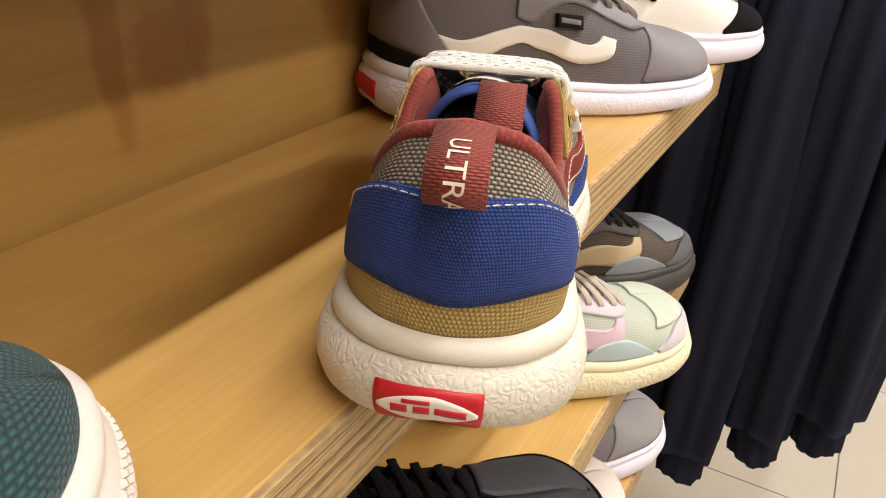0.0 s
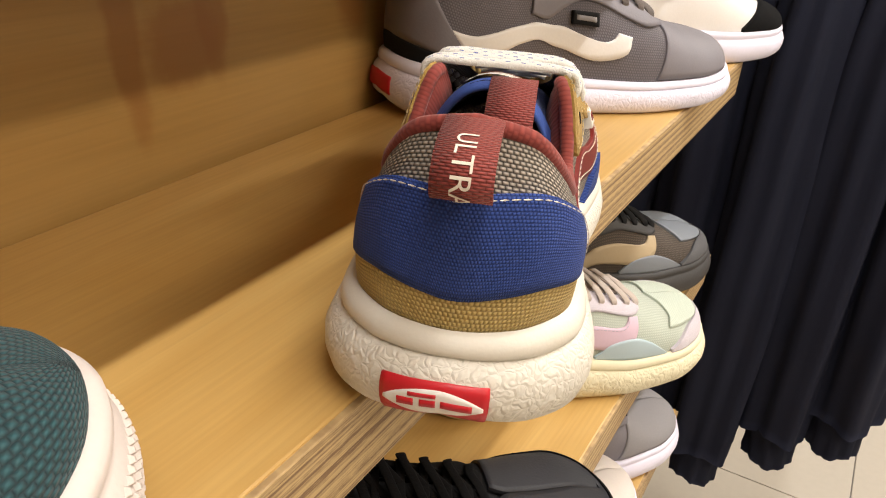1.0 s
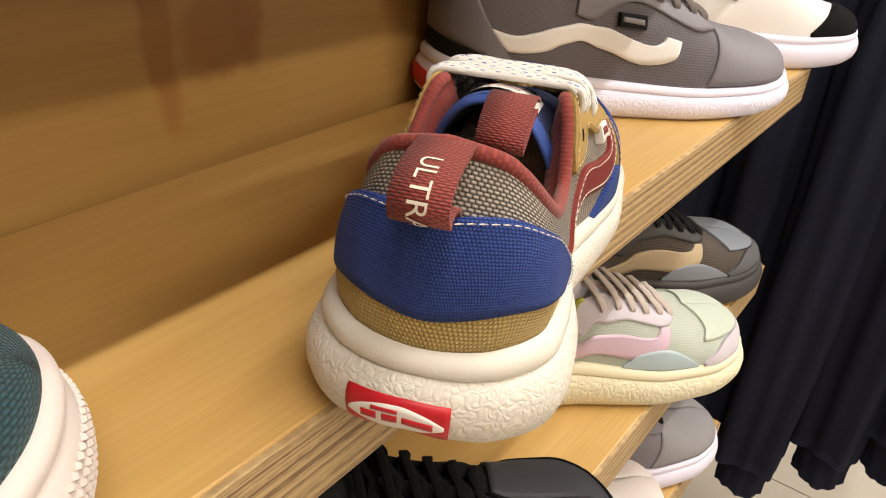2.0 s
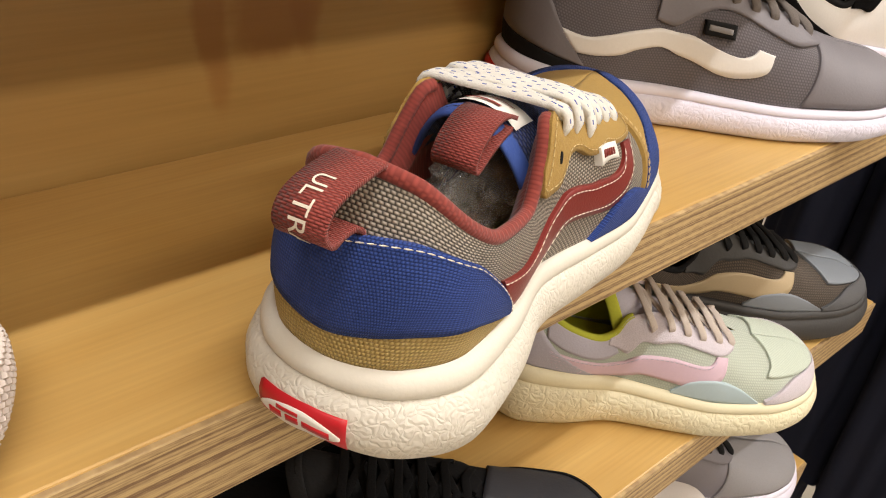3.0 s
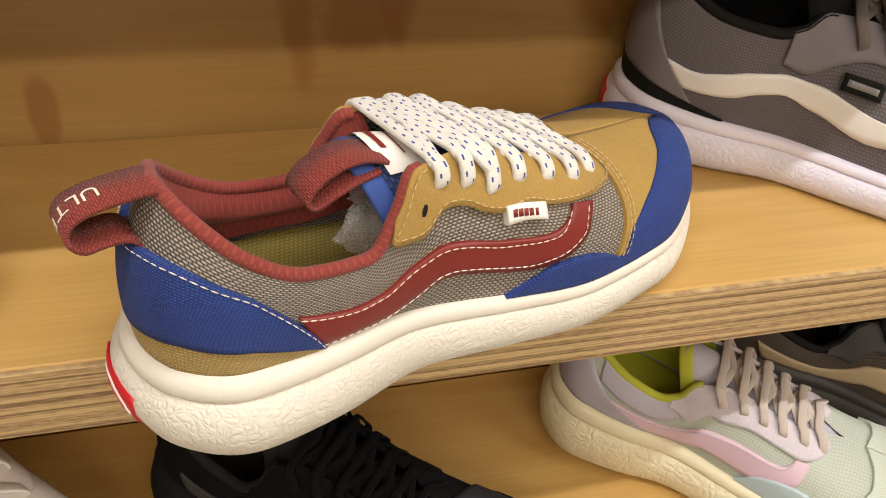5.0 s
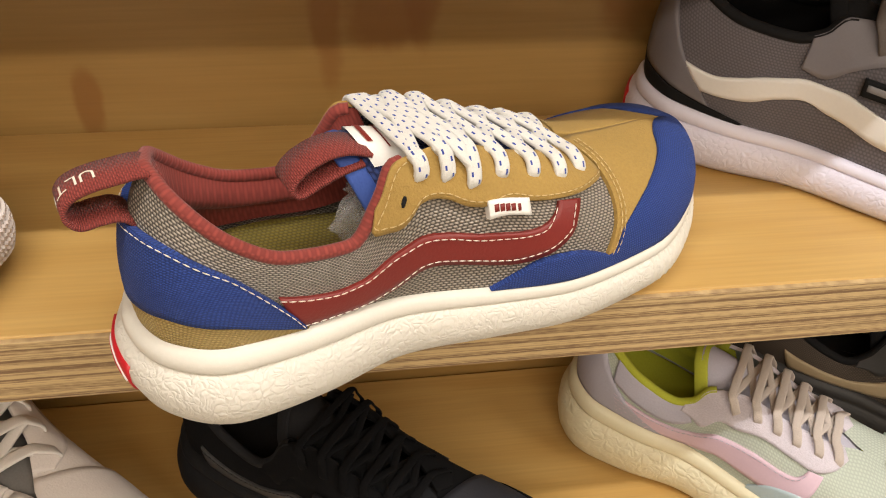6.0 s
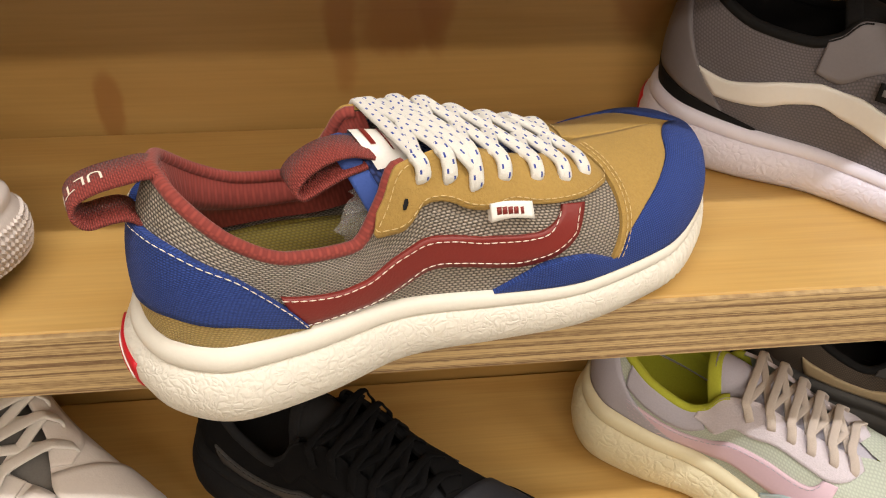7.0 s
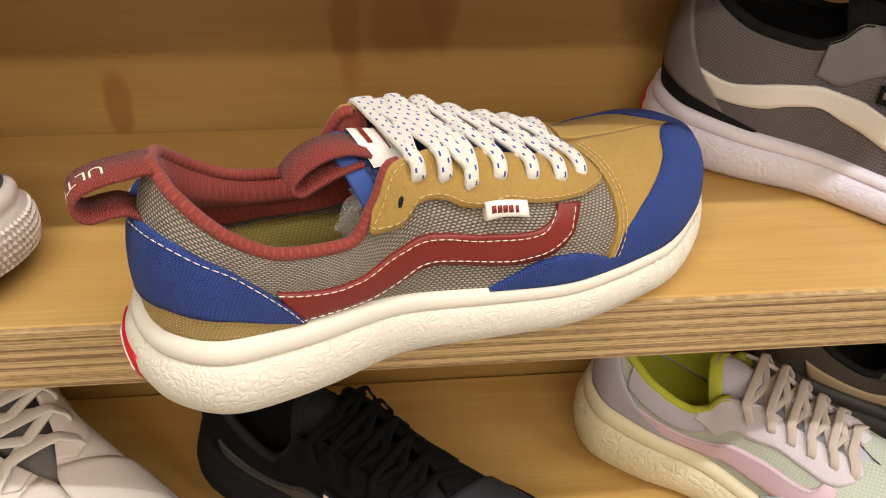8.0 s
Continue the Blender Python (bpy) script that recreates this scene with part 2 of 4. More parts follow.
def wrinkled(name, colour, rough, scale=290.0, depth=0.0007, strength=0.45):
    """Rubber moulded with a crackled, wrinkled relief."""
    m = mat(name, colour, rough, 0.03, 500, 0, None, 0.04)
    nt = m.node_tree
    b = nt.nodes["Principled BSDF"]
    co = nt.nodes.new("ShaderNodeTexCoord")
    warp = nt.nodes.new("ShaderNodeTexNoise")
    warp.inputs["Scale"].default_value = 120
    nt.links.new(co.outputs["Object"], warp.inputs["Vector"])
    add = nt.nodes.new("ShaderNodeVectorMath")
    add.operation = "MULTIPLY_ADD"
    nt.links.new(warp.outputs["Color"], add.inputs[0])
    add.inputs[1].default_value = (0.012, 0.012, 0.012)
    nt.links.new(co.outputs["Object"], add.inputs[2])
    v = nt.nodes.new("ShaderNodeTexVoronoi")
    v.feature = "DISTANCE_TO_EDGE"
    v.inputs["Scale"].default_value = scale
    nt.links.new(add.outputs[0], v.inputs["Vector"])
    r = nt.nodes.new("ShaderNodeValToRGB")
    r.color_ramp.elements[0].position, r.color_ramp.elements[1].position = 0.0, 0.26
    nt.links.new(v.outputs["Distance"], r.inputs[0])
    bm = nt.nodes.new("ShaderNodeBump")
    bm.inputs["Strength"].default_value, bm.inputs["Distance"].default_value = strength, depth
    nt.links.new(r.outputs[0], bm.inputs["Height"])
    nt.links.new(bm.outputs[0], b.inputs["Normal"])
    return m


CREAM_ROUGH = wrinkled("wrinkled_cream_rubber", (0.68, 0.64, 0.56), 0.5)
FOAM_ROUGH = wrinkled("wrinkled_white_foam", (0.72, 0.695, 0.82), 0.5, 200, 0.0007, 0.4)
CREAM_YELLOW_ROUGH = wrinkled("wrinkled_yellow_foam", (0.74, 0.68, 0.48), 0.5, 150, 0.0011)

# white lace with rows of blue dashes
nt = LACE.node_tree
uv = nt.nodes.new("ShaderNodeUVMap")
sep = nt.nodes.new("ShaderNodeSeparateXYZ")
nt.links.new(uv.outputs[0], sep.inputs[0])


def lace_step(op, a, c):
    n = nt.nodes.new("ShaderNodeMath")
    n.operation = op
    for k, v in enumerate((a, c)):
        if isinstance(v, (int, float)):
            n.inputs[k].default_value = v
        elif v is not None:
            nt.links.new(v, n.inputs[k])
    return n.outputs[0]


beside = lace_step("LESS_THAN", lace_step("ABSOLUTE", lace_step("SUBTRACT", lace_step("ABSOLUTE", sep.outputs[0], None), 0.0014), None), 0.0004)
along = lace_step("LESS_THAN", lace_step("FRACT", lace_step("ADD", lace_step("DIVIDE", sep.outputs[1], 0.0058), lace_step("MULTIPLY", lace_step("SIGN", sep.outputs[0], None), 0.25)), None), 0.30)
dash = lace_step("MULTIPLY", beside, along)
tint = nt.nodes.new("ShaderNodeMix")
tint.data_type = "RGBA"
body = nt.nodes["Principled BSDF"]
nt.links.new(dash, tint.inputs["Factor"])
nt.links.new(body.inputs["Base Color"].links[0].from_socket, tint.inputs[6])
tint.inputs[7].default_value = (0.03, 0.06, 0.30, 1)
nt.links.new(tint.outputs[2], body.inputs["Base Color"])

# clear film: mostly seen through, with sharp glints
FILM = bpy.data.materials.new("clear_film")
FILM.use_nodes = True
nt = FILM.node_tree
body = nt.nodes["Principled BSDF"]
body.inputs["Base Color"].default_value = (0.9, 0.9, 0.9, 1)
body.inputs["Roughness"].default_value = 0.08
see = nt.nodes.new("ShaderNodeBsdfTransparent")
blend = nt.nodes.new("ShaderNodeMixShader")
blend.inputs[0].default_value = 0.24
nt.links.new(see.outputs[0], blend.inputs[1])
nt.links.new(body.outputs[0], blend.inputs[2])
nt.links.new(blend.outputs[0], nt.nodes["Material Output"].inputs["Surface"])
STEEL = mat("steel_wire", (0.55, 0.55, 0.55), 0.3, 0.05, 300, metal=1.0)


# ---- mesh helpers ----
def solid(name, verts, faces, material, parent=None, uv=None, smooth=True, label="", crisp=None):
    """One mesh object; uv: a pair in metres for each vertex; crisp: faces from this one on are flat."""
    me = bpy.data.meshes.new(name)
    me.from_pydata([tuple(map(float, v)) for v in verts], [], [tuple(map(int, f)) for f in faces])
    if uv is not None:
        layer = me.uv_layers.new(name="UVMap")
        index = np.zeros(len(me.loops), dtype=int)
        me.loops.foreach_get("vertex_index", index)
        layer.data.foreach_set("uv", np.asarray(uv, dtype=float)[index].ravel())
    me.materials.append(material)
    me.polygons.foreach_set("use_smooth", [smooth and (crisp is None or i < crisp) for i in range(len(me.polygons))])
    me.update()
    ob = new(name, me)
    if parent:
        ob.parent = parent
    if label:
        tagged(ob, label)
    return ob


def sheet_faces(n, m, loop_n=False, loop_m=False, start=0):
    """Quads of an n by m grid of vertices."""
    out = []
    for i in range(n if loop_n else n - 1):
        for j in range(m if loop_m else m - 1):
            a, b = i, (i + 1) % n
            c, d = j, (j + 1) % m
            out.append((start + a * m + c, start + b * m + c, start + b * m + d, start + a * m + d))
    return out


def box(name, x0, x1, y0, y1, z0, z1, material, parent=None, bevel=0.0, label=""):
    bm = bmesh.new()
    bmesh.ops.create_cube(bm, size=1.0, matrix=Matrix.LocRotScale(((x0 + x1) / 2, (y0 + y1) / 2, (z0 + z1) / 2), None, (x1 - x0, y1 - y0, z1 - z0)))
    if bevel:
        bmesh.ops.bevel(bm, geom=bm.edges[:], offset=bevel, segments=2, affect="EDGES", profile=0.5)
    me = bpy.data.meshes.new(name)
    bm.to_mesh(me)
    bm.free()
    me.materials.append(material)
    ob = new(name, me)
    if parent:
        ob.parent = parent
    if label:
        tagged(ob, label)
    return ob


def curve_fn(xs, ys):
    """A smooth curve through control points, with no overshoot."""
    xs, ys = np.array(xs, float), np.array(ys, float)
    d = np.diff(ys) / np.diff(xs)
    m = np.zeros(len(xs))
    m[0], m[-1] = d[0], d[-1]
    for i in range(1, len(xs) - 1):
        m[i] = 0 if d[i - 1] * d[i] <= 0 else 2 * d[i - 1] * d[i] / (d[i - 1] + d[i])

    def f(x):
        x = np.clip(np.asarray(x, float), xs[0], xs[-1])
        i = np.clip(np.searchsorted(xs, x) - 1, 0, len(xs) - 2)
        h = xs[i + 1] - xs[i]
        t = (x - xs[i]) / h
        return ((2 * t**3 - 3 * t**2 + 1) * ys[i] + (t**3 - 2 * t**2 + t) * h * m[i] + (-2 * t**3 + 3 * t**2) * ys[i + 1] + (t**3 - t**2) * h * m[i + 1])
    return f


def smooth_path(pts, n):
    """n points evenly along a smooth curve through pts."""
    p = np.array(pts, float)
    k = np.concatenate([[0], np.cumsum(np.linalg.norm(np.diff(p, axis=0), axis=1) + 1e-9)])
    q = np.linspace(0, k[-1], n)
    e = np.concatenate([[2 * p[0] - p[1]], p, [2 * p[-1] - p[-2]]])
    i = np.clip(np.searchsorted(k, q, "right") - 1, 0, len(p) - 2)
    t = ((q - k[i]) / (k[i + 1] - k[i]))[:, None]
    a, b, c, d = e[i], e[i + 1], e[i + 2], e[i + 3]
    return 0.5 * (2 * b + (c - a) * t + (2 * a - 5 * b + 4 * c - d) * t**2 + (3 * b - a - 3 * c + d) * t**3)


def ribbon(name, path, up, width, thick, material, parent, n=40, label="", round_edge=True):
    """A flat band swept along a path; up: one vector or a vector for each point, square to the band."""
    p = smooth_path(path, n)
    tan = np.gradient(p, axis=0)
    tan /= np.linalg.norm(tan, axis=1)[:, None]
    if up is None:
        # a strap that bends in one upright plane
        side = np.tile(np.array((0.0, 1.0, 0.0)), (n, 1))
    else:
        ups = np.array(up, float)
        ups = np.tile(ups, (n, 1)) if ups.ndim == 1 else smooth_path(ups, n)
        side = np.cross(tan, ups)
        side /= np.linalg.norm(side, axis=1)[:, None] + 1e-9
    nor = np.cross(side, tan)
    nor /= np.linalg.norm(nor, axis=1)[:, None] + 1e-9
    k = 10 if round_edge else 4
    ring = [(math.cos(2 * math.pi * (j + 0.5) / k), math.sin(2 * math.pi * (j + 0.5) / k)) for j in range(k)]
    if round_edge:
        ring = [(math.copysign(abs(a) ** 0.7, a), math.copysign(abs(b) ** 0.7, b)) for a, b in ring]
    else:
        ring = [(1, 1), (-1, 1), (-1, -1), (1, -1)]
    verts, uv = [], []
    run = np.concatenate([[0], np.cumsum(np.linalg.norm(np.diff(p, axis=0), axis=1))])
    for i in range(n):
        for a, b in ring:
            verts.append(p[i] + side[i] * a * width / 2 + nor[i] * b * thick / 2)
            uv.append((a * width / 2, run[i]))
    faces = sheet_faces(n, k, loop_m=True) + [tuple(range(k))[::-1], tuple((n - 1) * k + j for j in range(k))]
    return solid(name, verts, faces, material, parent, uv, True, label)


# ---- shoes ----
class Last:
    """The form of a right shoe: heel at x = 0, toe at x = length, its outer side at y < 0, sole on z = 0."""
    S_OUT = (0, .05, .1, .2, .3, .4, .5, .6, .7, .8, .9, .95, 1)

    def __init__(self, length, wide=1.0, sole=None, lift=0.0, top=None, spring=0.035, instep=1.0, slim=(1, 1, 1)):
        self.L = length
        self.out = curve_fn(self.S_OUT, [w * wide for w in (0, .038, .072, .112, .117, .106, .125, .150, .155, .132 * slim[0], .078 * slim[1], .04 * slim[2], 0)])
        self.inn = curve_fn(self.S_OUT, [w * wide for w in (0, .038, .072, .112, .117, .108, .115, .135, .150, .140, .088, .046, 0)])
        self.mid = curve_fn((0, .3, .55, .8, 1), (0, 0, -.012, .004, .022))
        sole = sole or (.128, .125, .118, .108, .10, .10, .108, .118)
        self.feather = curve_fn((0, .15, .3, .45, .6, .75, .9, 1), sole)
        self.under = curve_fn((0, .1, .22, .6, .72, .85, 1), (.028, .010, 0, 0, .16 * spring, .5 * spring, spring))
        s = (0, .1, .2, .28, .36, .41, .45, .5, .56, .62, .66, .70, .76, .88, 1)
        self.tu = curve_fn(s, (.045, .06, .115, .185, .275, .32, .35, .42, .53, .61, .665, .73, .80, .91, .975))
        self.tv = curve_fn(s, (0, .062, .103, .115, .113, .105, .090, .074, .064, .055, .03, 0, 0, 0, 0))
        top = top or (.335, .33, .29, .24, .21, .24, .295, .315, .28, .25, .225, .205, .185, .160, .13)
        self.tw = curve_fn(s, [lift + w * instep for w in top])
        self.dome = curve_fn((0, .3, .45, .6, .75, 1), (.12, .12, .2, .55, .9, 1))

    def at(self, s, h, off=0.0):
        """Points of the upper's skin: s round the shoe (0 heel, 1 toe, minus on the inner side), h from 0 at the sole to 1 at the top."""
        s, h = np.broadcast_arrays(np.asarray(s, float), np.asarray(h, float))
        p = self._raw(s, h)
        if np.any(off):
            e = 2e-3
            a = self._raw(s + e, h) - self._raw(s - e, h)
            b = self._raw(s, np.minimum(h + e, 1)) - self._raw(s, np.maximum(h - e, 0))
            n = np.cross(a, b)
            n /= np.linalg.norm(n, axis=-1)[..., None] + 1e-12
            p = p + n * (np.asarray(off)[..., None] if np.ndim(off) else off)
        return p

    def _raw(self, s, h):
        s = (s + 1) % 2 - 1
        a = np.abs(s)
        u = .5 * (1 - np.cos(np.pi * a))
        v = np.where(s >= 0, -self.out(a), self.inn(a)) + self.mid(u)
        w = self.feather(a)
        tu = self.tu(a)
        tv = np.where(s >= 0, -1, 1) * self.tv(a) + self.mid(tu)
        tw = self.tw(a)
        k = self.dome(a)
        flat = (1 - k) * h**1.6 + k * (1 - np.cos(h * np.pi / 2))
        high = (1 - k) * h + k * np.sin(h * np.pi / 2)
        bulge = (1 - k) * np.sin(np.pi * h) * .012
        out = np.stack([u + (tu - u) * flat, v + (tv - v) * flat, w + (tw - w) * high], -1)
        g = np.stack([-np.cos(np.pi * a), -np.sign(s + 1e-9) * np.sin(np.pi * a), 0 * a], -1)
        return (out + g * bulge[..., None]) * self.L

    def s_of(self, u, h, inner=False):
        """The place s on one side at which the skin at height h lies u of the length from the heel."""
        grid = np.linspace(0, 1, 401)
        p = self._raw(-grid if inner else grid, np.full(401, float(h)))[:, 0] / self.L
        p = np.maximum.accumulate(p)
        s = float(np.interp(u, p, grid))
        return -s if inner else s

    def edge(self, s, off):
        """The sole's outline in plan, pushed out by off metres."""
        e = 1e-3
        p = self._raw(s, np.zeros_like(s))[..., :2]
        t = self._raw(s + e, np.zeros_like(s))[..., :2] - self._raw(s - e, np.zeros_like(s))[..., :2]
        n = np.stack([-t[..., 1], t[..., 0]], -1)
        n /= np.linalg.norm(n, axis=-1)[..., None] + 1e-12
        return p - n * np.asarray(off)[..., None]


def base_of(form):
    n, m = 140, 16
    s = np.linspace(-1, 1, n, endpoint=False)
    return n, m, s


def skin(form, material, parent, name="upper", inside=None, label=""):
    """The whole upper as one skin; it is turned over at the top line."""
    n, m, s = base_of(form)
    h = np.linspace(0, 1, m)
    p = form.at(s[:, None], h[None, :])
    run = np.concatenate([[0], np.cumsum(np.linalg.norm(np.diff(p[:, 3], axis=0), axis=1))])
    up = np.cumsum(np.concatenate([[0], np.linalg.norm(np.diff(p[n // 2], axis=0), axis=1)]))
    uv = np.stack(np.broadcast_arrays(run[:, None], up[None, :] * 1.0), -1).reshape(-1, 2)
    return solid(name, p.reshape(-1, 3), sheet_faces(n, m, loop_n=True), material, parent, uv, True, label)


def lining(form, material, parent, s1=.47, depth=.8, name="lining", gap=.006, pad=.0):
    """The inner face round the opening."""
    n, m = 70, 9
    s = np.linspace(-s1, s1, n)
    h = np.linspace(1, 1 - depth, m)
    off = -gap * np.minimum(1, np.linspace(0.2, 4, m)) - pad * np.sin(np.pi * np.clip(np.linspace(0, 1.6, m), 0, 1))
    p = form.at(s[:, None], h[None, :], np.broadcast_to(off[None, :], (n, m)))
    run = np.concatenate([[0], np.cumsum(np.linalg.norm(np.diff(p[:, 0], axis=0), axis=1))])
    up = np.arange(m) * .006
    uv = np.stack(np.broadcast_arrays(up[None, :], run[:, None]), -1).reshape(-1, 2)
    return solid(name, p.reshape(-1, 3), sheet_faces(n, m), material, parent, uv)


def collar(form, material, parent, s1=.46, radius=.0042, name="collar"):
    """The padded roll along the top line."""
    n, k = 90, 10
    s = np.linspace(-s1, s1, n)
    c = form.at(s, np.full(n, .985), -.35 * radius)
    tan = np.gradient(c, axis=0)
    tan /= np.linalg.norm(tan, axis=1)[:, None]
    up = form.at(s, np.ones(n)) - form.at(s, np.full(n, .9))
    side = np.cross(tan, up)
    side /= np.linalg.norm(side, axis=1)[:, None]
    nor = np.cross(side, tan)
    ang = np.linspace(0, 2 * np.pi, k, endpoint=False)
    p = c[:, None] + radius * (np.cos(ang)[None, :, None] * side[:, None] + np.sin(ang)[None, :, None] * nor[:, None])
    run = np.concatenate([[0], np.cumsum(np.linalg.norm(np.diff(c, axis=0), axis=1))])
    uv = np.stack(np.broadcast_arrays((ang * radius)[None, :], run[:, None]), -1).reshape(-1, 2)
    return solid(name, p.reshape(-1, 3), sheet_faces(n, k, loop_m=True), material, parent, uv)


def path_on(form, pts, n, inner=False, wrap=False):
    """n pairs (s, h) along a curve through pts (u, h); with wrap, pts are (s, h) already."""
    q = [(u, h) if wrap else (form.s_of(u, h, inner), h) for u, h in pts]
    return smooth_path(q, n)


def panel(name, form, low, high, material, parent, off=.0013, n=48, m=10, inner=False, wrap=False, label=""):
    """A piece of the upper between two curves on the skin, raised by off, with a skirt that gives it thickness."""
    a, b = path_on(form, low, n, inner, wrap), path_on(form, high, n, inner, wrap)
    f = np.linspace(0, 1, m)
    sh = a[:, None] * (1 - f[None, :, None]) + b[:, None] * f[None, :, None]
    p = form.at(sh[..., 0], np.clip(sh[..., 1], 0, 1), off)
    run = np.concatenate([[0], np.cumsum(np.linalg.norm(np.diff(p[:, m // 2], axis=0), axis=1))])
    wide = np.linalg.norm(np.diff(p, axis=1), axis=-1).cumsum(axis=1)
    wide = np.concatenate([np.zeros((n, 1)), wide], 1)
    uv = np.stack([np.broadcast_to(run[:, None], (n, m)), wide], -1).reshape(-1, 2)
    verts, faces = list(p.reshape(-1, 3)), sheet_faces(n, m)
    rim = [(i, 0) for i in range(n)] + [(n - 1, j) for j in range(1, m)] + [(i, m - 1) for i in range(n - 2, -1, -1)] + [(0, j) for j in range(m - 2, 0, -1)]
    rs = np.array([sh[i, j] for i, j in rim])
    down = form.at(rs[:, 0], np.clip(rs[:, 1], 0, 1), -.0006)
    k0, crisp = len(verts), len(faces)
    verts += list(down)
    uv = np.concatenate([uv, uv[[i * m + j for i, j in rim]]])
    for q in range(len(rim)):
        r = (q + 1) % len(rim)
        a0, a1 = rim[q][0] * m + rim[q][1], rim[r][0] * m + rim[r][1]
        faces.append((a0, k0 + q, k0 + r, a1))
    return solid(name, verts, faces, material, parent, uv, True, label, crisp)


def stitches(form, pts, parent, material, off=.0019, pitch=.0034, inner=False, wrap=False, name="stitching", thick=.00027):
    """A row of short threads along a curve on the skin."""
    sh = path_on(form, pts, 240, inner, wrap)
    p = form.at(sh[:, 0], np.clip(sh[:, 1], 0, 1), off)
    run = np.concatenate([[0], np.cumsum(np.linalg.norm(np.diff(p, axis=0), axis=1))])
    verts, faces = [], []
    for k in range(int(run[-1] / pitch)):
        q = [np.array([np.interp(k * pitch + d * pitch * .78, run, p[:, c]) for c in range(3)]) for d in (0, .5, 1)]
        t = q[2] - q[0]
        t /= np.linalg.norm(t) + 1e-12
        g = np.cross(t, (0.3, 0.5, 0.8))
        g /= np.linalg.norm(g)
        w = np.cross(t, g)
        b = len(verts)
        for i, r in ((0, .45), (1, 1.0), (2, .45)):
            verts += [q[i] + thick * r * (math.cos(a) * g + math.sin(a) * w) for a in (0, 1.571, 3.142, 4.712)]
        faces += sheet_faces(3, 4, loop_m=True, start=b) + [(b + 3, b + 2, b + 1, b), (b + 8, b + 9, b + 10, b + 11)]
    return solid(name, verts, faces, material, parent)


def ring_solid(name, rings, material, parent, uvs=None, label="", cap=True):
    """Closed rings stacked into a solid."""
    n, m = len(rings), len(rings[0])
    verts = np.concatenate(rings)
    faces = sheet_faces(n, m, loop_m=True)
    if cap:
        faces += [tuple(range(m))[::-1], tuple((n - 1) * m + j for j in range(m))]
    return solid(name, verts, faces, material, parent, uvs, True, label)


def sole_of(form, profile, material, parent, name="midsole", flare=None, label="", rough=0.0, band=None, count=200):
    """The sole: profile is rows of (metres out from the upper's edge, share of the height); flare(s) scales the first."""
    s = np.linspace(-1, 1, count, endpoint=False)
    a = np.abs(s)
    zb, zt = form.under(a) * form.L, form.feather(a) * form.L
    k = flare(a) if flare is not None else np.ones_like(a)
    rings, uv = [], []
    run = np.linspace(0, 2.3 * form.L, count)
    for o, f in profile:
        e = form.edge(s, (o * k if o > 0 else np.full_like(a, o)))
        z = zb + (zt - zb) * f
        rings.append(np.concatenate([e, z[:, None]], 1))
        uv.append(np.stack([run, zt * 0 + (f * .035)], 1))
    return ring_solid(name, rings, material, parent, np.concatenate(uv), label)


def laces(form, material, parent, rows, width=.0075, thick=.0026, rise=.006, name="lace", cross=True, dip=.78):
    """Bars and crossings over the throat; rows: shares of the length."""
    for i, u in enumerate(rows):
        so, si = form.s_of(u, .97), form.s_of(u, .97, True)
        lo = [form.at(s, h, o) for s, h, o in ((so, dip, .0005), (so, dip + .03, .0035), (so, .90, .0050), (so, .99, .0055))]
        li = [form.at(s, h, o) for s, h, o in ((si, .99, .0055), (si, .90, .0050), (si, dip + .03, .0035), (si, dip, .0005))]
        mid = (lo[3] + li[0]) / 2 + np.array((0, 0, rise))
        path = lo + [mid] + li
        ribbon(name, path, [(0, -.8, .6), (0, -.8, .6), (0, -.5, .86), (0, -.2, .97), (0, 0, 1), (0, .2, .97), (0, .5, .86), (0, .8, .6), (0, .8, .6)], width, thick, material, parent, 44)
        if cross and i + 1 < len(rows):
            s2, s3 = form.s_of(rows[i + 1], .97), form.s_of(rows[i + 1], .97, True)
            for a, b in ((so, s3), (si, s2)):
                p0, p1 = form.at(a, .97, .003), form.at(b, .97, .003)
                ribbon(name, [p0, (p0 + p1) / 2 + np.array((0, 0, rise * .35)), p1], (0, 0, 1), width * .9, thick, material, parent, 14)


def insole(form, material, parent, up=.004, s0=1.0):
    s = np.linspace(-1, 1, 100, endpoint=False)
    e = form.edge(s, np.full(100, -.004))
    z = form.feather(np.abs(s)) * form.L + up
    p = np.concatenate([e, z[:, None]], 1)
    return solid("insole", p, [tuple(range(100))], material, parent, p[:, :2], False)


def thing(name, label, category, m, group=""):
    ob = new(name)
    ob.matrix_basis = m
    return tagged(ob, label, category, group)


CHUNKY = ((-.030, .02), (-.003, .0), (.004, .03), (.0078, .14), (.0094, .32), (.0094, .5), (.0076, .66), (.0052, .74), (.0042, .765), (.0046, .80), (.0052, .86), (.0046, .93), (.0022, .985), (-.001, 1.0), (-.004, .99), (-.02, .97))


def sole_flare(heel, mid, ball, toe):
    return curve_fn((0, .2, .42, .7, .9, 1), (heel, heel, mid, ball, toe, toe))


STRIPE_TOP = ((.130, .42), (.257, .38), (.302, .37), (.366, .44), (.421, .465), (.530, .44), (.585, .46), (.604, .52), (.613, .60))
STRIPE_LOW = ((.150, .02), (.275, .02), (.339, .07), (.385, .14), (.421, .17), (.530, .13), (.594, .17), (.632, .32), (.647, .60))


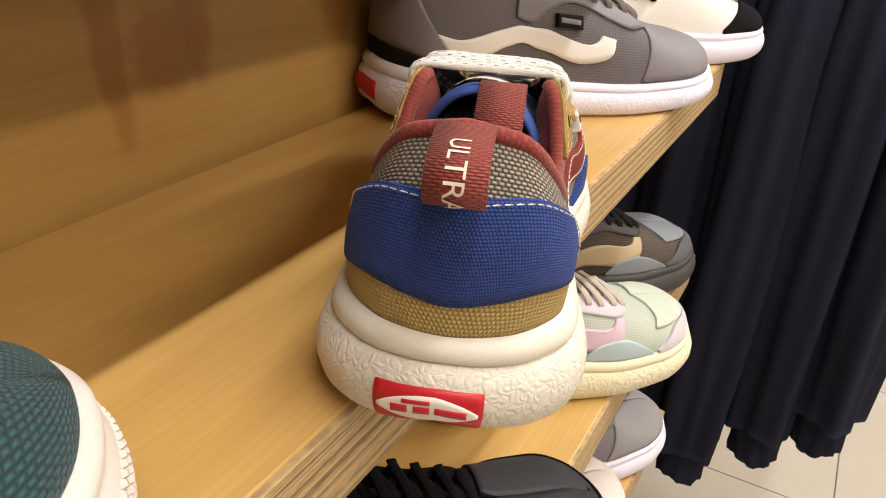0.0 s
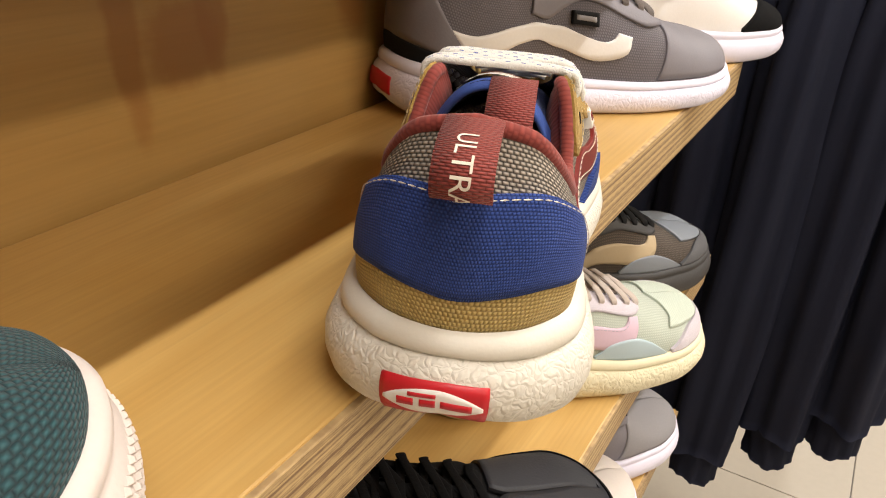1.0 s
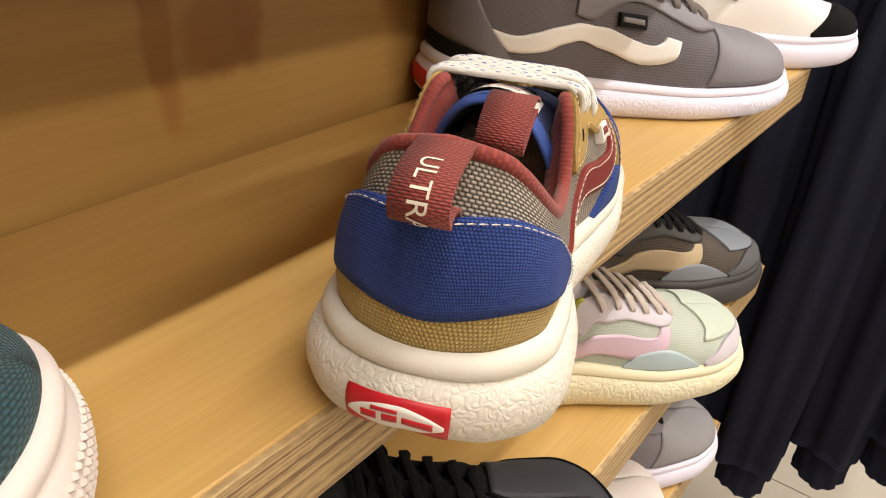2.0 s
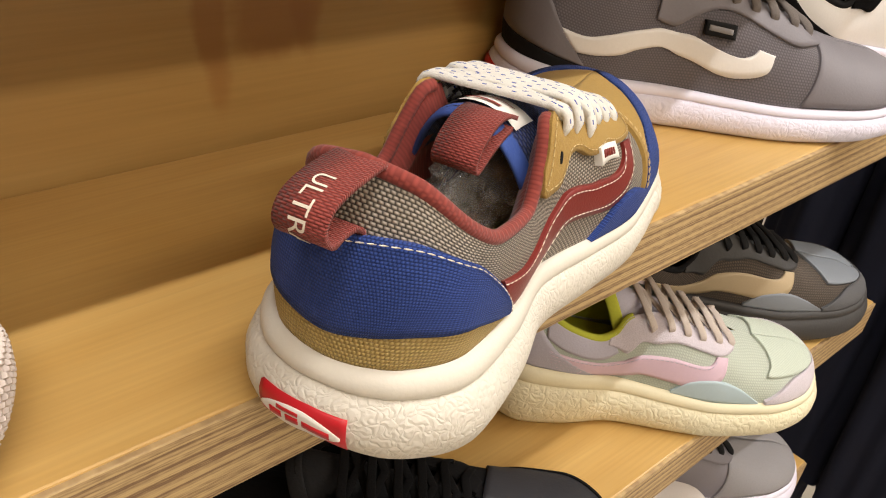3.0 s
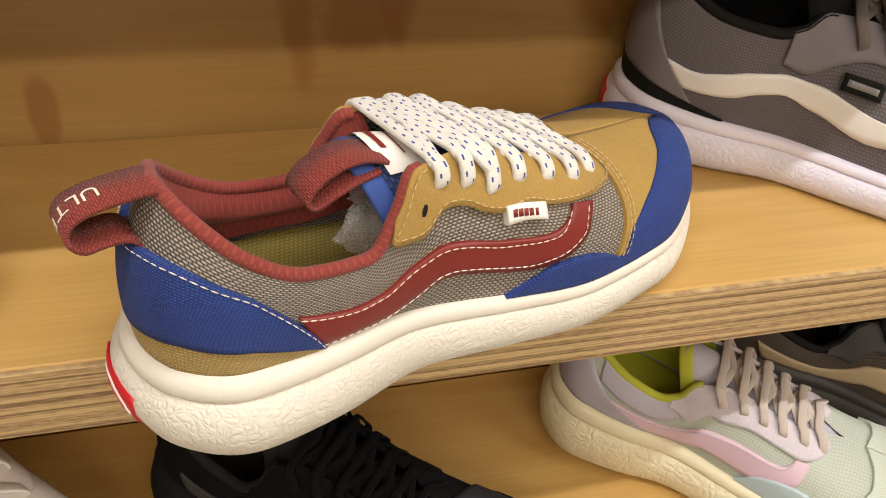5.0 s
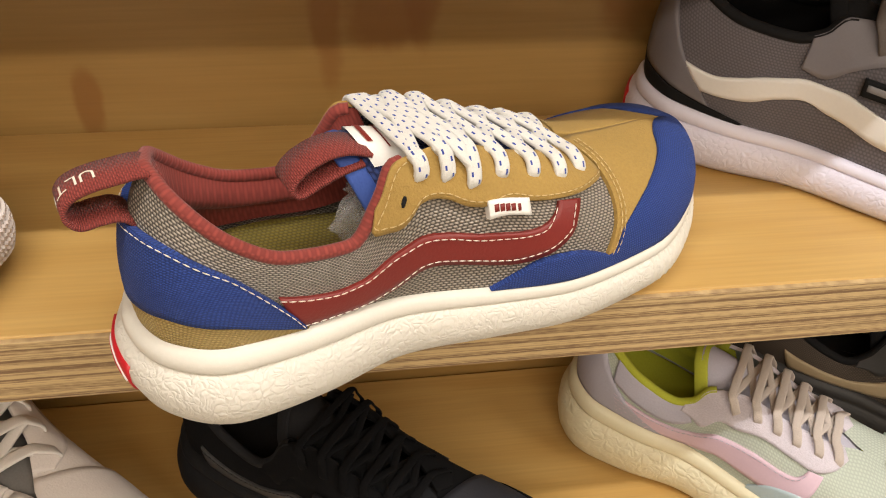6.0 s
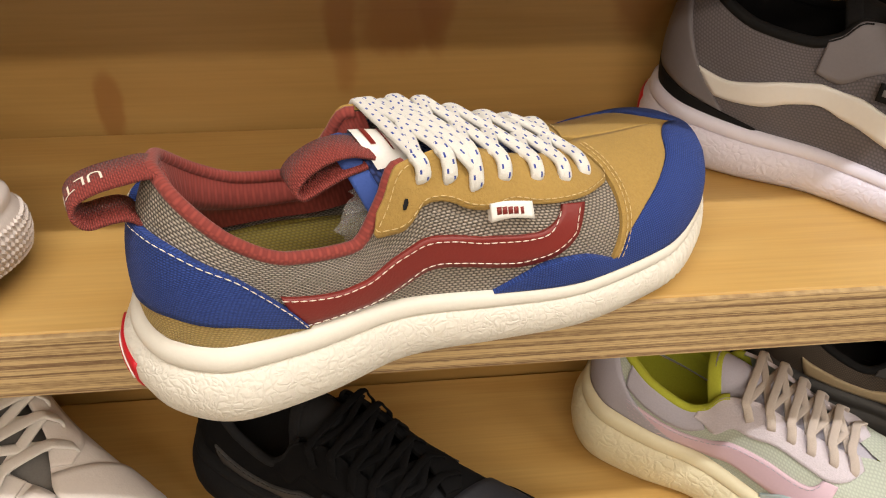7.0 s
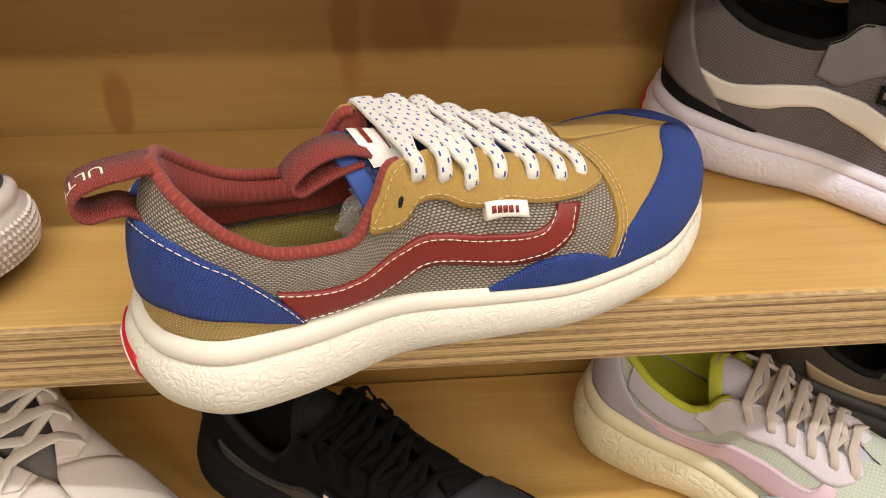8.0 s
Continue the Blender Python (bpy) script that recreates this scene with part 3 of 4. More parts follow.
def sole_at(form, profile, flare, s, f, off):
    """Points on the sole's side wall."""
    s, f = np.broadcast_arrays(np.asarray(s, float), np.asarray(f, float))
    side = [p for p in profile[2:-3]]
    o = np.interp(f, [p[1] for p in side], [p[0] for p in side])
    a = np.abs(s)
    e = form.edge(s, o * flare(a) + off)
    zb, zt = form.under(a) * form.L, form.feather(a) * form.L
    return np.concatenate([e, (zb + (zt - zb) * f)[..., None]], -1)


def sole_patch(name, form, profile, flare, shape, material, parent, off, label=""):
    """A raised piece on the sole's wall; shape: an n by m by 2 array of (s, f)."""
    n, m = shape.shape[:2]
    p = sole_at(form, profile, flare, shape[..., 0], shape[..., 1], off)
    q = sole_at(form, profile, flare, shape[..., 0], shape[..., 1], off - .0012)
    verts = np.concatenate([p.reshape(-1, 3), q.reshape(-1, 3)])
    faces = sheet_faces(n, m)
    rim = [i * m for i in range(n)] + [(n - 1) * m + j for j in range(1, m)] + [i * m + m - 1 for i in range(n - 2, -1, -1)] + [j for j in range(m - 2, 0, -1)]
    k = n * m
    faces += [(rim[i], k + rim[i], k + rim[(i + 1) % len(rim)], rim[(i + 1) % len(rim)]) for i in range(len(rim))]
    return solid(name, verts, faces, material, parent, None, True, label)


def strip_shape(s0, s1, f0, f1, n=16, m=6, lens=0.0):
    """A rectangle in (s, f); lens: its ends are drawn to a point."""
    a = np.linspace(0, 1, n)
    half = np.ones(n) * .5 if not lens else .5 * (1 - lens * np.abs(2 * a - 1) ** 2.2)
    g = np.linspace(-1, 1, m)
    out = np.zeros((n, m, 2))
    out[..., 0] = (s0 + (s1 - s0) * a)[:, None]
    out[..., 1] = (f0 + f1) / 2 + (f1 - f0) * half[:, None] * g[None, :]
    return out


def tongue_at(form, f, x, u0, u1, top, wide, lift=0.0):
    """A point of the arched tongue: f from the throat's front (0) to the tongue's top (1), x across (-1 to 1)."""
    L = form.L
    u = u1 + (u0 - u1) * f
    zf = float(form.at(form.s_of(u1, .99), 1.0)[2])
    z = zf + (top * L - zf) * (1 - (1 - f) ** 1.25) - .002 + lift
    w = wide * L * (.72 + .62 * f)
    arch = (.006 + .020 * f**2) * abs(x) ** 2.2
    return np.array((u * L + .010 * f * abs(x) ** 2, float(form.mid(u)) * L + w * x * (1 - .12 * f * abs(x)), z - arch))


def arched_tongue(form, material, rim, parent, u0=.30, u1=.72, top=.362, wide=.075):
    rows, k, thick = 16, 13, .0032
    verts, uv = [], []
    for lay in (0, -thick):
        for i in range(rows):
            for j in range(k):
                f, x = i / (rows - 1), 2 * j / (k - 1) - 1
                verts.append(tongue_at(form, f, x, u0, u1, top, wide, lay))
                uv.append((x * .02, f * .09))
    n = rows * k
    faces = sheet_faces(rows, k) + [tuple(n + v for v in q[::-1]) for q in sheet_faces(rows, k)]
    edge = [j for j in range(k)] + [i * k + k - 1 for i in range(1, rows)] + [(rows - 1) * k + j for j in range(k - 2, -1, -1)] + [i * k for i in range(rows - 2, 0, -1)]
    faces += [(edge[i], edge[(i + 1) % len(edge)], n + edge[(i + 1) % len(edge)], n + edge[i]) for i in range(len(edge))]
    ob = solid("tongue", verts, faces, material, parent, uv, True)
    path = [tongue_at(form, 1.0, x, u0, u1, top, wide, -thick / 2) for x in np.linspace(-1, 1, 13)]
    ribbon("binding", path, [(-.2, 1.1 * x, 1.1 - abs(x)) for x in np.linspace(-1, 1, 13)], .0085, .0024, rim, ob, 40)
    return ob


# panels of the blue shoe
MAIN_STRIPE_TOP = ((.160, .54), (.205, .48), (.245, .45), (.282, .485), (.318, .51), (.365, .50), (.392, .475), (.424, .45), (.469, .40), (.513, .381), (.549, .394), (.577, .435), (.597, .505), (.606, .585))
MAIN_STRIPE_LOW = ((.190, .03), (.198, .04), (.237, .05), (.281, .065), (.336, .156), (.368, .235), (.388, .25), (.441, .219), (.514, .169), (.558, .194), (.591, .244), (.621, .338), (.636, .45), (.648, .57))
MAIN_STAY_LOW = ((.305, .90), (.310, .83), (.332, .719), (.352, .665), (.366, .675), (.378, .705), (.396, .706), (.419, .675), (.449, .60), (.481, .572), (.519, .615), (.565, .60), (.630, .60), (.677, .625), (.712, .675), (.706, .86))
MAIN_STAY_TOP = ((.312, 1), (.318, 1), (.33, 1), (.35, 1), (.37, 1), (.393, 1), (.42, 1), (.448, 1), (.48, 1), (.503, 1), (.53, 1), (.56, 1), (.60, 1), (.64, 1), (.67, 1), (.695, 1))


# panels that several shoes share
EYESTAY_LOW = ((.297, .84), (.325, .72), (.357, .57), (.393, .66), (.437, .62), (.503, .655), (.569, .64), (.624, .61), (.662, .69), (.692, .85))
EYESTAY_TOP = ((.302, 1), (.322, 1), (.35, 1), (.393, 1), (.448, 1), (.503, 1), (.56, 1), (.60, 1), (.64, 1), (.675, 1))


def bumper(form, material, parent, start, heights, off=.0026, name="toe_bumper", label="", m=8):
    """A band round the toe; heights: shares of the skin at even steps from the start to the tip."""
    b0, b1 = form.s_of(start, .02), 2 + form.s_of(start, .02, True)
    k = len(heights)
    s = [b0 + (1 - b0) * i / (k - 1) for i in range(k)] + [1 + (b1 - 1) * i / (k - 1) for i in range(1, k)]
    h = list(heights) + list(heights[::-1][1:])
    return panel(name, form, [(a, 0) for a in s], list(zip(s, h)), material, parent, off, 90, m, wrap=True, label=label)


def toe_box(form, material, parent, rear_low=.70, rear_top=.69, low=.10, off=.0018, name="toe_cap", label=""):
    a, b = form.s_of(rear_low, .16), 2 + form.s_of(rear_low, .16, True)
    c, d = form.s_of(rear_top, .9), 2 + form.s_of(rear_top, .9, True)
    return panel(name, form, [(a + (b - a) * i / 8, low) for i in range(9)], [(c + (d - c) * i / 8, .995) for i in range(9)], material, parent, off, 80, 16, wrap=True, label=label)


def toe_cap_of(form, parent, rear, front, material, label):
    """The suede over the toe: fanned from its rear seam, over the crown, down to the front band on both sides."""
    n, m = 64, 18
    s0, s1 = rear[0][0], 2 - rear[0][0]
    s = np.linspace(s0, s1, n)
    low = np.interp(s, [p[0] for p in front], [p[1] for p in front])
    hs, ss = [p[1] for p in rear], [p[0] for p in rear]
    f = np.linspace(0, 1, m)
    h = low[:, None] + (1 - low[:, None]) * f[None, :]
    sh = np.stack([np.broadcast_to(s[:, None], (n, m)).copy(), h], -1)
    sh[..., 0] = np.clip(sh[..., 0], np.interp(h, hs, ss), 2 - np.interp(h, hs, ss))
    p = form.at(sh[..., 0], np.clip(sh[..., 1], 0, 1), .0018)
    q = form.at(sh[..., 0], np.clip(sh[..., 1], 0, 1), -.0005)
    verts = np.concatenate([p.reshape(-1, 3), q.reshape(-1, 3)])
    faces = sheet_faces(n, m)
    k = n * m
    rim = [i * m for i in range(n)] + [(n - 1) * m + j for j in range(1, m)] + [i * m + m - 1 for i in range(n - 2, -1, -1)] + [j for j in range(m - 2, 0, -1)]
    faces += [(rim[i], k + rim[i], k + rim[(i + 1) % len(rim)], rim[(i + 1) % len(rim)]) for i in range(len(rim))]
    return solid("toe_cap", verts, faces, material, parent, sh.reshape(-1, 2)[list(range(k)) * 2] * .2, True, label, (n - 1) * (m - 1))


def crossed_laces(form, material, parent, rows, dips, width, thick, rise):
    """Laces that cross: each runs from its hole on one side, over the throat, to the hole before it on the other."""
    for i in range(len(rows)):
        for inner, lift in ((True, rise * .45), (False, rise)) if i else ((False, rise),):
            j = max(i - 1, 0)
            a, d = rows[i], dips[i]
            b = rows[i] - .012 if i == 0 else rows[j]
            sa, sb = form.s_of(a, .97, inner), form.s_of(b, .97, not inner)
            s_foot = form.s_of(a, d, inner)
            g = 1 if inner else -1
            foot = [form.at(s_foot, d - .02, -.0015), form.at(s_foot, d, .0030), form.at((s_foot + sa) / 2, (d + .97) / 2, .0046), form.at(sa, .99, .0036)]
            end = form.at(sb, 1.0, .0030)
            if not inner:
                # the upper run comes down on the far panel as well
                s_far = form.s_of(b, .86, True)
                tail = [form.at(sb, .97, .0048), form.at(s_far, .86, .0030), form.at(s_far, .83, -.001)]
            else:
                tail = [end, form.at(sb, .95, .001)]
            mid = [foot[3] * .62 + tail[0] * .38 + np.array((0, 0, lift)), foot[3] * .3 + tail[0] * .7 + np.array((0, 0, lift * .8))]
            path = foot + mid + tail
            tilt = [(0, g * .85, .5), (0, g * .8, .6), (0, g * .6, .8), (0, g * .3, .95), (0, 0, 1), (0, -g * .15, 1)] + ([(0, -g * .35, .93), (0, -g * .8, .6), (0, -g * .8, .6)] if not inner else [(0, -g * .3, .95), (0, -g * .5, .8)])
            ribbon("lace", path, tilt, width, thick, material, parent, 44)


def heel_panel(form, material, parent, low, top, off, name, label=""):
    """A band round the heel; low and top: pairs (s, h) on one side from the middle outwards."""
    both = [[(-s, h) for s, h in q[:0:-1]] + list(q) for q in (low, top)]
    return panel(name, form, both[0], both[1], material, parent, off, 70, 10, wrap=True, label=label)


# ---- the setting ----
# the display leans back a little: its back panel and the shelves' fronts step away from the aisle upwards
LEAN = 0.135


def panel_y(z):
    """The back panel's face at a height."""
    return 0.1845 + LEAN * (z - 1.10)


def back_panel(x0, x1, z0, z1, t=0.03):
    bm = bmesh.new()
    v = [bm.verts.new((x, panel_y(z) + d, z)) for x in (x0, x1) for z in (z0, z1) for d in (0, t)]
    for f in ((0, 1, 3, 2), (4, 6, 7, 5), (0, 4, 5, 1), (2, 3, 7, 6), (0, 2, 6, 4), (1, 5, 7, 3)):
        bm.faces.new([v[i] for i in f])
    bmesh.ops.recalc_face_normals(bm, faces=bm.faces[:])
    bmesh.ops.bevel(bm, geom=bm.edges[:], offset=0.001, segments=1, affect="EDGES")
    me = bpy.data.meshes.new("wall_back")
    bm.to_mesh(me)
    bm.free()
    me.materials.append(WOOD_WALL_DIM)
    return new("wall_back", me)


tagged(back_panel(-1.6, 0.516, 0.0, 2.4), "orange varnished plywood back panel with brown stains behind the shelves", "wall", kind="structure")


def shelf(x0, x1, y0, z, t=0.0365):
    ob = thing("shelf", "thick varnished plywood shelf with layered raw edge", "shelf", pose(x0, y0, z), "shelves of the wall display")
    box("board", 0, x1 - x0, 0.0025, panel_y(z - t) - y0 - 0.0004, -t, 0, WOOD, ob, 0.0012)
    box("edge_band", 0.0005, x1 - x0 - 0.0005, 0, 0.0035, -t + 0.0008, -0.0008, WOOD_EDGE, ob, 0.0006, "layered raw plywood edge")
    return ob


shelf(-1.6, 0.515, 0.028, 1.305)
shelf(-1.6, 0.515, 0.0, 1.10)
shelf(-1.6, 0.500, -0.018, 0.897)
shelf(-1.6, 0.490, -0.028, 0.697)
ground = tagged(new("floor"), "large beige floor tiles with thin grey joints", "floor", kind="structure")
box("screed", -4, 4, -5, 3, -0.06, -0.003, GROUT, ground)
tagged(box("ceiling", -4, 4, -5, 3, 3.0, 3.1, PAINT), "plain white ceiling", "ceiling", kind="structure")
tagged(box("wall_north", -4, 4, 3.0, 3.1, 0, 3.0, PAINT), "plain white shop wall", "wall", kind="structure")
tagged(box("wall_south", -4, 4, -5.1, -5.0, 0, 3.0, PAINT), "plain white shop wall", "wall", kind="structure")
tagged(box("wall_east", 4.0, 4.1, -5, 3, 0, 3.0, PAINT), "plain white shop wall", "wall", kind="structure")
tagged(box("wall_west", -4.1, -4.0, -5, 3, 0, 3.0, PAINT), "plain white shop wall", "wall", kind="structure")


# ---- the colourful shoe ----
def main_shoe(m):
    ob = thing("sneaker", "blue, taupe, mustard and red sneaker on a chunky cream sole", "shoe", m, "shoes on the shelves")
    F = Last(.266, 1.12, (.134, .137, .131, .108, .092, .106, .152, .178), instep=1.09, spring=.078,
             slim=(.95, .86, .82), top=(.332, .3165, .262, .224, .213, .264, .305, .306, .268, .242, .225, .213, .205, .195, .180))
    flare = sole_flare(1.25, .75, .75, .4)
    sole_of(F, CHUNKY[:8] + ((.003, .77), (-.02, .77)), CREAM_ROUGH, ob, "sidewall", flare, "cream rubber side with a rough wrinkled texture")
    sole_of(F, ((-.02, .72), (.0038, .735), (.0052, .77), (.0056, .83), (.0048, .92), (.0026, .985), (-.001, 1.0), (-.004, .99), (-.02, .97)), CREAM, ob, "sole_lip", flare, "smooth cream rubber rim")
    verts, faces = [], []
    for i in range(46):
        a = .70 + .0125 * i
        a = a if a < 1 else a - 2
        q = sole_at(F, CHUNKY, flare, a + np.array((-.0042, -.0018, .0018, .0042))[:, None], np.linspace(.22, .80, 6)[None, :], np.array((-.0004, .0007, .0007, -.0004))[:, None])
        faces += sheet_faces(4, 6, start=len(verts))
        verts += list(q.reshape(-1, 3))
    tagged(solid("toe_ribs", verts, faces, CREAM, ob, None, True, "fine upright ribs on the toe of the sole"), kind="stuff")
    lab = sole_patch("heel_label", F, CHUNKY, flare, strip_shape(-.066, .046, .10, .56), RED_LABEL, ob, .0010, "red rubber label")
    sole_patch("emblem", F, CHUNKY, flare, strip_shape(-.061, .041, .17, .49, 22, 6, .9), WHITE_LABEL, lab, .0014, "white pointed emblem")
    sole_patch("emblem_bar", F, CHUNKY, flare, strip_shape(-.034, -.006, .40, .445, 8, 2), RED_LABEL, lab, .0017)
    for i, (a, b) in enumerate(((-.045, -.028), (-.022, -.006), (-.001, .030))):
        sole_patch("emblem_bar", F, CHUNKY, flare, strip_shape(a, b, .28, .37, 8, 2), RED_LABEL, lab, .0017)
    skin(F, TAUPE, ob, "upper", label="taupe mesh upper")
    insole(F, INSOLE, ob)
    lining(F, RED_LINING, ob, pad=.0045)
    collar(F, RED_LINING, ob, radius=.0026)
    heel_panel(F, GOLD, ob, [(s, .0) for s in (0, .1, .2, .26, .292)], [(0, .185), (.1, .24), (.2, .255), (.26, .165), (.294, .03)], .0018, "heel_strip", "mustard textured rubber strip")
    cup = [(0, .66), (.05, .69), (.10, .715), (.155, .725), (.20, .72), (.232, .645), (.258, .51), (.278, .31), (.291, .06)]
    heel_panel(F, BLUE, ob, [(0, .165), (.05, .19), (.10, .22), (.155, .23), (.20, .235), (.232, .195), (.258, .14), (.278, .08), (.289, .03)], cup, .0026, "heel_counter", "blue canvas heel counter with white stitching")
    stitches(F, [(-s, h - .028) for s, h in cup[:0:-1]] + [(s, h - .028) for s, h in cup], ob, THREAD, .0031, wrap=True)
    for inner in (False, True):
        panel("side_stripe", F, MAIN_STRIPE_LOW, MAIN_STRIPE_TOP, RED_LEATHER, ob, .0016, 60, 6, inner, label="dark red leather stripe")
        stitches(F, [(u, h - .033) for u, h in MAIN_STRIPE_TOP[:-2]] + [(.594, .50), (.603, .585)], ob, THREAD, .002, inner=inner)
        stitches(F, [(u - .002, h + .035) for u, h in MAIN_STRIPE_LOW[:-2]] + [(.626, .45), (.637, .57)], ob, THREAD, .002, inner=inner)
        panel("eyestay", F, MAIN_STAY_LOW, MAIN_STAY_TOP, SUEDE, ob, .0024, 70, 10, inner, label="mustard suede lace panel")
        stitches(F, [(u + .003, h + .03) for u, h in MAIN_STAY_LOW], ob, GOLD_THREAD, .0029, inner=inner)
        stitches(F, [(.313, .90), (.330, .93), (.350, .955), (.372, .97)], ob, GOLD_THREAD, .0029, inner=inner)
        e = .349
        panel("eyelet", F, [(e, .785), (e + .004, .77), (e + .008, .785)], [(e, .805), (e + .004, .82), (e + .008, .805)], BLACK, ob, .0027, 9, 5, inner, label="punched lace hole")
    tag = panel("side_tag", F, [(.478, .495), (.512, .51), (.547, .505)], [(.478, .605), (.512, .618), (.547, .622)], WHITE_LABEL, ob, .0034, 12, 5, label="small white woven tag")
    for u0, u1 in ((.487, .494), (.496, .503), (.505, .512), (.514, .521), (.525, .530)):
        panel("tag_bar", F, [(u0, .535), ((u0 + u1) / 2, .537), (u1, .538)], [(u0, .58), ((u0 + u1) / 2, .582), (u1, .584)], RED_LEATHER, tag, .0037, 4, 3)
    toe_rear = [(.626, .10), (.646, .31), (.664, .55), (.676, .74), (.680, .86), (.682, .985)]
    front = [(.634, .06), (.70, .30), (.78, .46), (.88, .6), (1, .66), (1.12, .6), (1.22, .46), (1.30, .30), (1.366, .06)]
    toe_cap_of(F, ob, toe_rear, front, SUEDE, "mustard suede toe box")
    stitches(F, [(a + .006, h) for a, h in toe_rear], ob, GOLD_THREAD, .0026, wrap=True)
    stitches(F, [(a + .012, h) for a, h in toe_rear], ob, GOLD_THREAD, .0026, wrap=True)
    wave = [(.492, .0), (.522, .106), (.540, .169), (.558, .20), (.590, .20), (.612, .15), (.634, .10), (.656, .27), (.714, .45), (.79, .625), (.84, .80), (.90, .915), (1, .95)]
    both = wave + [(2 - a, h) for a, h in wave[-2::-1]]
    panel("toe_bumper", F, [(a, 0) for a, h in both], both, BLUE, ob, .0026, 150, 9, wrap=True, label="blue canvas toe bumper")
    tg = arched_tongue(F, BLUE_MESH, BLUE_PLAIN, ob, top=.345)
    rows, k = 8, 9
    lab = [tongue_at(F, f, x, .30, .72, .345, .075, .0014) for f in np.linspace(.785, .94, rows) for x in np.linspace(-.62, .62, k)]
    solid("tongue_label", lab, sheet_faces(rows, k), WHITE_LABEL, tg, None, True, "white woven label")
    for f0, f1, x0, x1 in ((.885, .905, -.28, .28), (.835, .842, -.4, .4)):
        bar = [tongue_at(F, f, x, .30, .72, .345, .075, .0019) for f in np.linspace(f0, f1, 3) for x in np.linspace(x0, x1, 6)]
        solid("label_bar", bar, sheet_faces(3, 6), RED_LEATHER, tg)
    L = F.L
    loop = [(x - .0075, y, z + .001) for x, y, z in ((.0970, -.007, .0860), (.088, -.007, .0893), (.079, -.007, .0890), (.070, -.007, .0850), (.0655, -.007, .0795), (.0685, -.007, .0758), (.076, -.007, .0785), (.085, -.007, .0815), (.094, -.007, .0830))]
    ribbon("tongue_loop", loop, None, .0165, .0016, RED_WEB, tg, 60, "red webbing pull loop", False)
    pull = [(.0165, .0, .0925), (.0115, .0, .0958), (.003, .0, .0958), (-.006, .0, .0950), (-.0125, .0, .0928), (-.0155, .0, .0890), (-.0150, .0, .0850), (-.0115, .0, .0818), (-.005, .001, .0815), (.001, .001, .0810), (.0048, .001, .0770), (.0050, .001, .0680)]
    band = ribbon("heel_loop", pull, None, .0164, .0016, RED_WEB, ob, 80, "red webbing pull loop", False)
    heel_letters(pull, band)
    # the loose ends lie over the top bars
    for u0, u1, inner, lift in ((.395, .445, True, .0030),):
        a, b = F.s_of(u0, .97, inner), F.s_of(u1, .97, not inner)
        pa, pb = F.at(a, .93, .004), F.at(b, .93, .004)
        ribbon("lace", [F.at(a, .80, .001), pa, pa * .7 + pb * .3 + np.array((0, 0, lift)), pa * .3 + pb * .7 + np.array((0, 0, lift)), pb, F.at(b, .80, .001)], (0, 0, 1), .0074, .0036, LACE, ob, 40)
    crossed_laces(F, LACE, ob, (.382, .424, .462, .511, .571, .623, .672), (.86, .81, .73, .79, .80, .77, .775), .0060, .0030, .0008)
    return ob


def heel_letters(pull, band):
    """The word on the loop's outer face, read from above downwards."""
    data = bpy.data.curves.new("letters", "FONT")
    data.body, data.size = "ULTRA", .0080
    tmp = bpy.data.objects.new("letters", data)
    scene.collection.objects.link(tmp)
    me = bpy.data.meshes.new_from_object(tmp.evaluated_get(bpy.context.evaluated_depsgraph_get()))
    bpy.data.objects.remove(tmp)
    p = smooth_path(pull, 300)
    run = np.concatenate([[0], np.cumsum(np.linalg.norm(np.diff(p, axis=0), axis=1))])
    tan = np.gradient(p, axis=0)
    tan /= np.linalg.norm(tan, axis=1)[:, None]
    bm = bmesh.new()
    bm.from_mesh(me)
    bmesh.ops.subdivide_edges(bm, edges=[e for e in bm.edges if e.calc_length() > .0015], cuts=3)
    bmesh.ops.triangulate(bm, faces=bm.faces[:])
    for v in bm.verts:
        d = .0200 + v.co.x
        c = np.array([np.interp(d, run, p[:, i]) for i in range(3)])
        t = np.array([np.interp(d, run, tan[:, i]) for i in range(3)])
        out = np.array((t[2], 0, -t[0]))
        # letters stand with their heads towards the outer side
        v.co = c + out * .0011 + np.array((0, -1, 0)) * (v.co.y - .003)
    bm.to_mesh(me)
    bm.free()
    me.materials.clear()
    me.materials.append(THREAD)
    ob = new("lettering", me)
    ob.parent = band
    tagged(ob, "white printed letters")


main_shoe(pose(-.1335, -.0270, 1.10, 0, 0, 21.1))


def clear_bag(m):
    """Crumpled clear film."""
    bm = bmesh.new()
    bmesh.ops.create_icosphere(bm, subdivisions=4, radius=1.0)
    for v in bm.verts:
        n = noise.noise(v.co * 2.3) * .35 + abs(noise.noise(v.co * 5.1 + Vector((3, 1, 2)))) * .30
        v.co = Vector((v.co.x * .030, v.co.y * .0215, v.co.z * .0165)) * (.8 + n)
    me = bpy.data.meshes.new("plastic_bag")
    bm.to_mesh(me)
    bm.free()
    me.materials.append(FILM)
    ob = new("plastic_bag", me)
    ob.matrix_basis = m
    return tagged(ob, "crumpled clear plastic film stuffed in the blue shoe", "packaging")


clear_bag(pose(-.1335, -.0270, 1.10, 0, 0, 21.1) @ pose(.110, .001, .0515, 0, -12, 0))


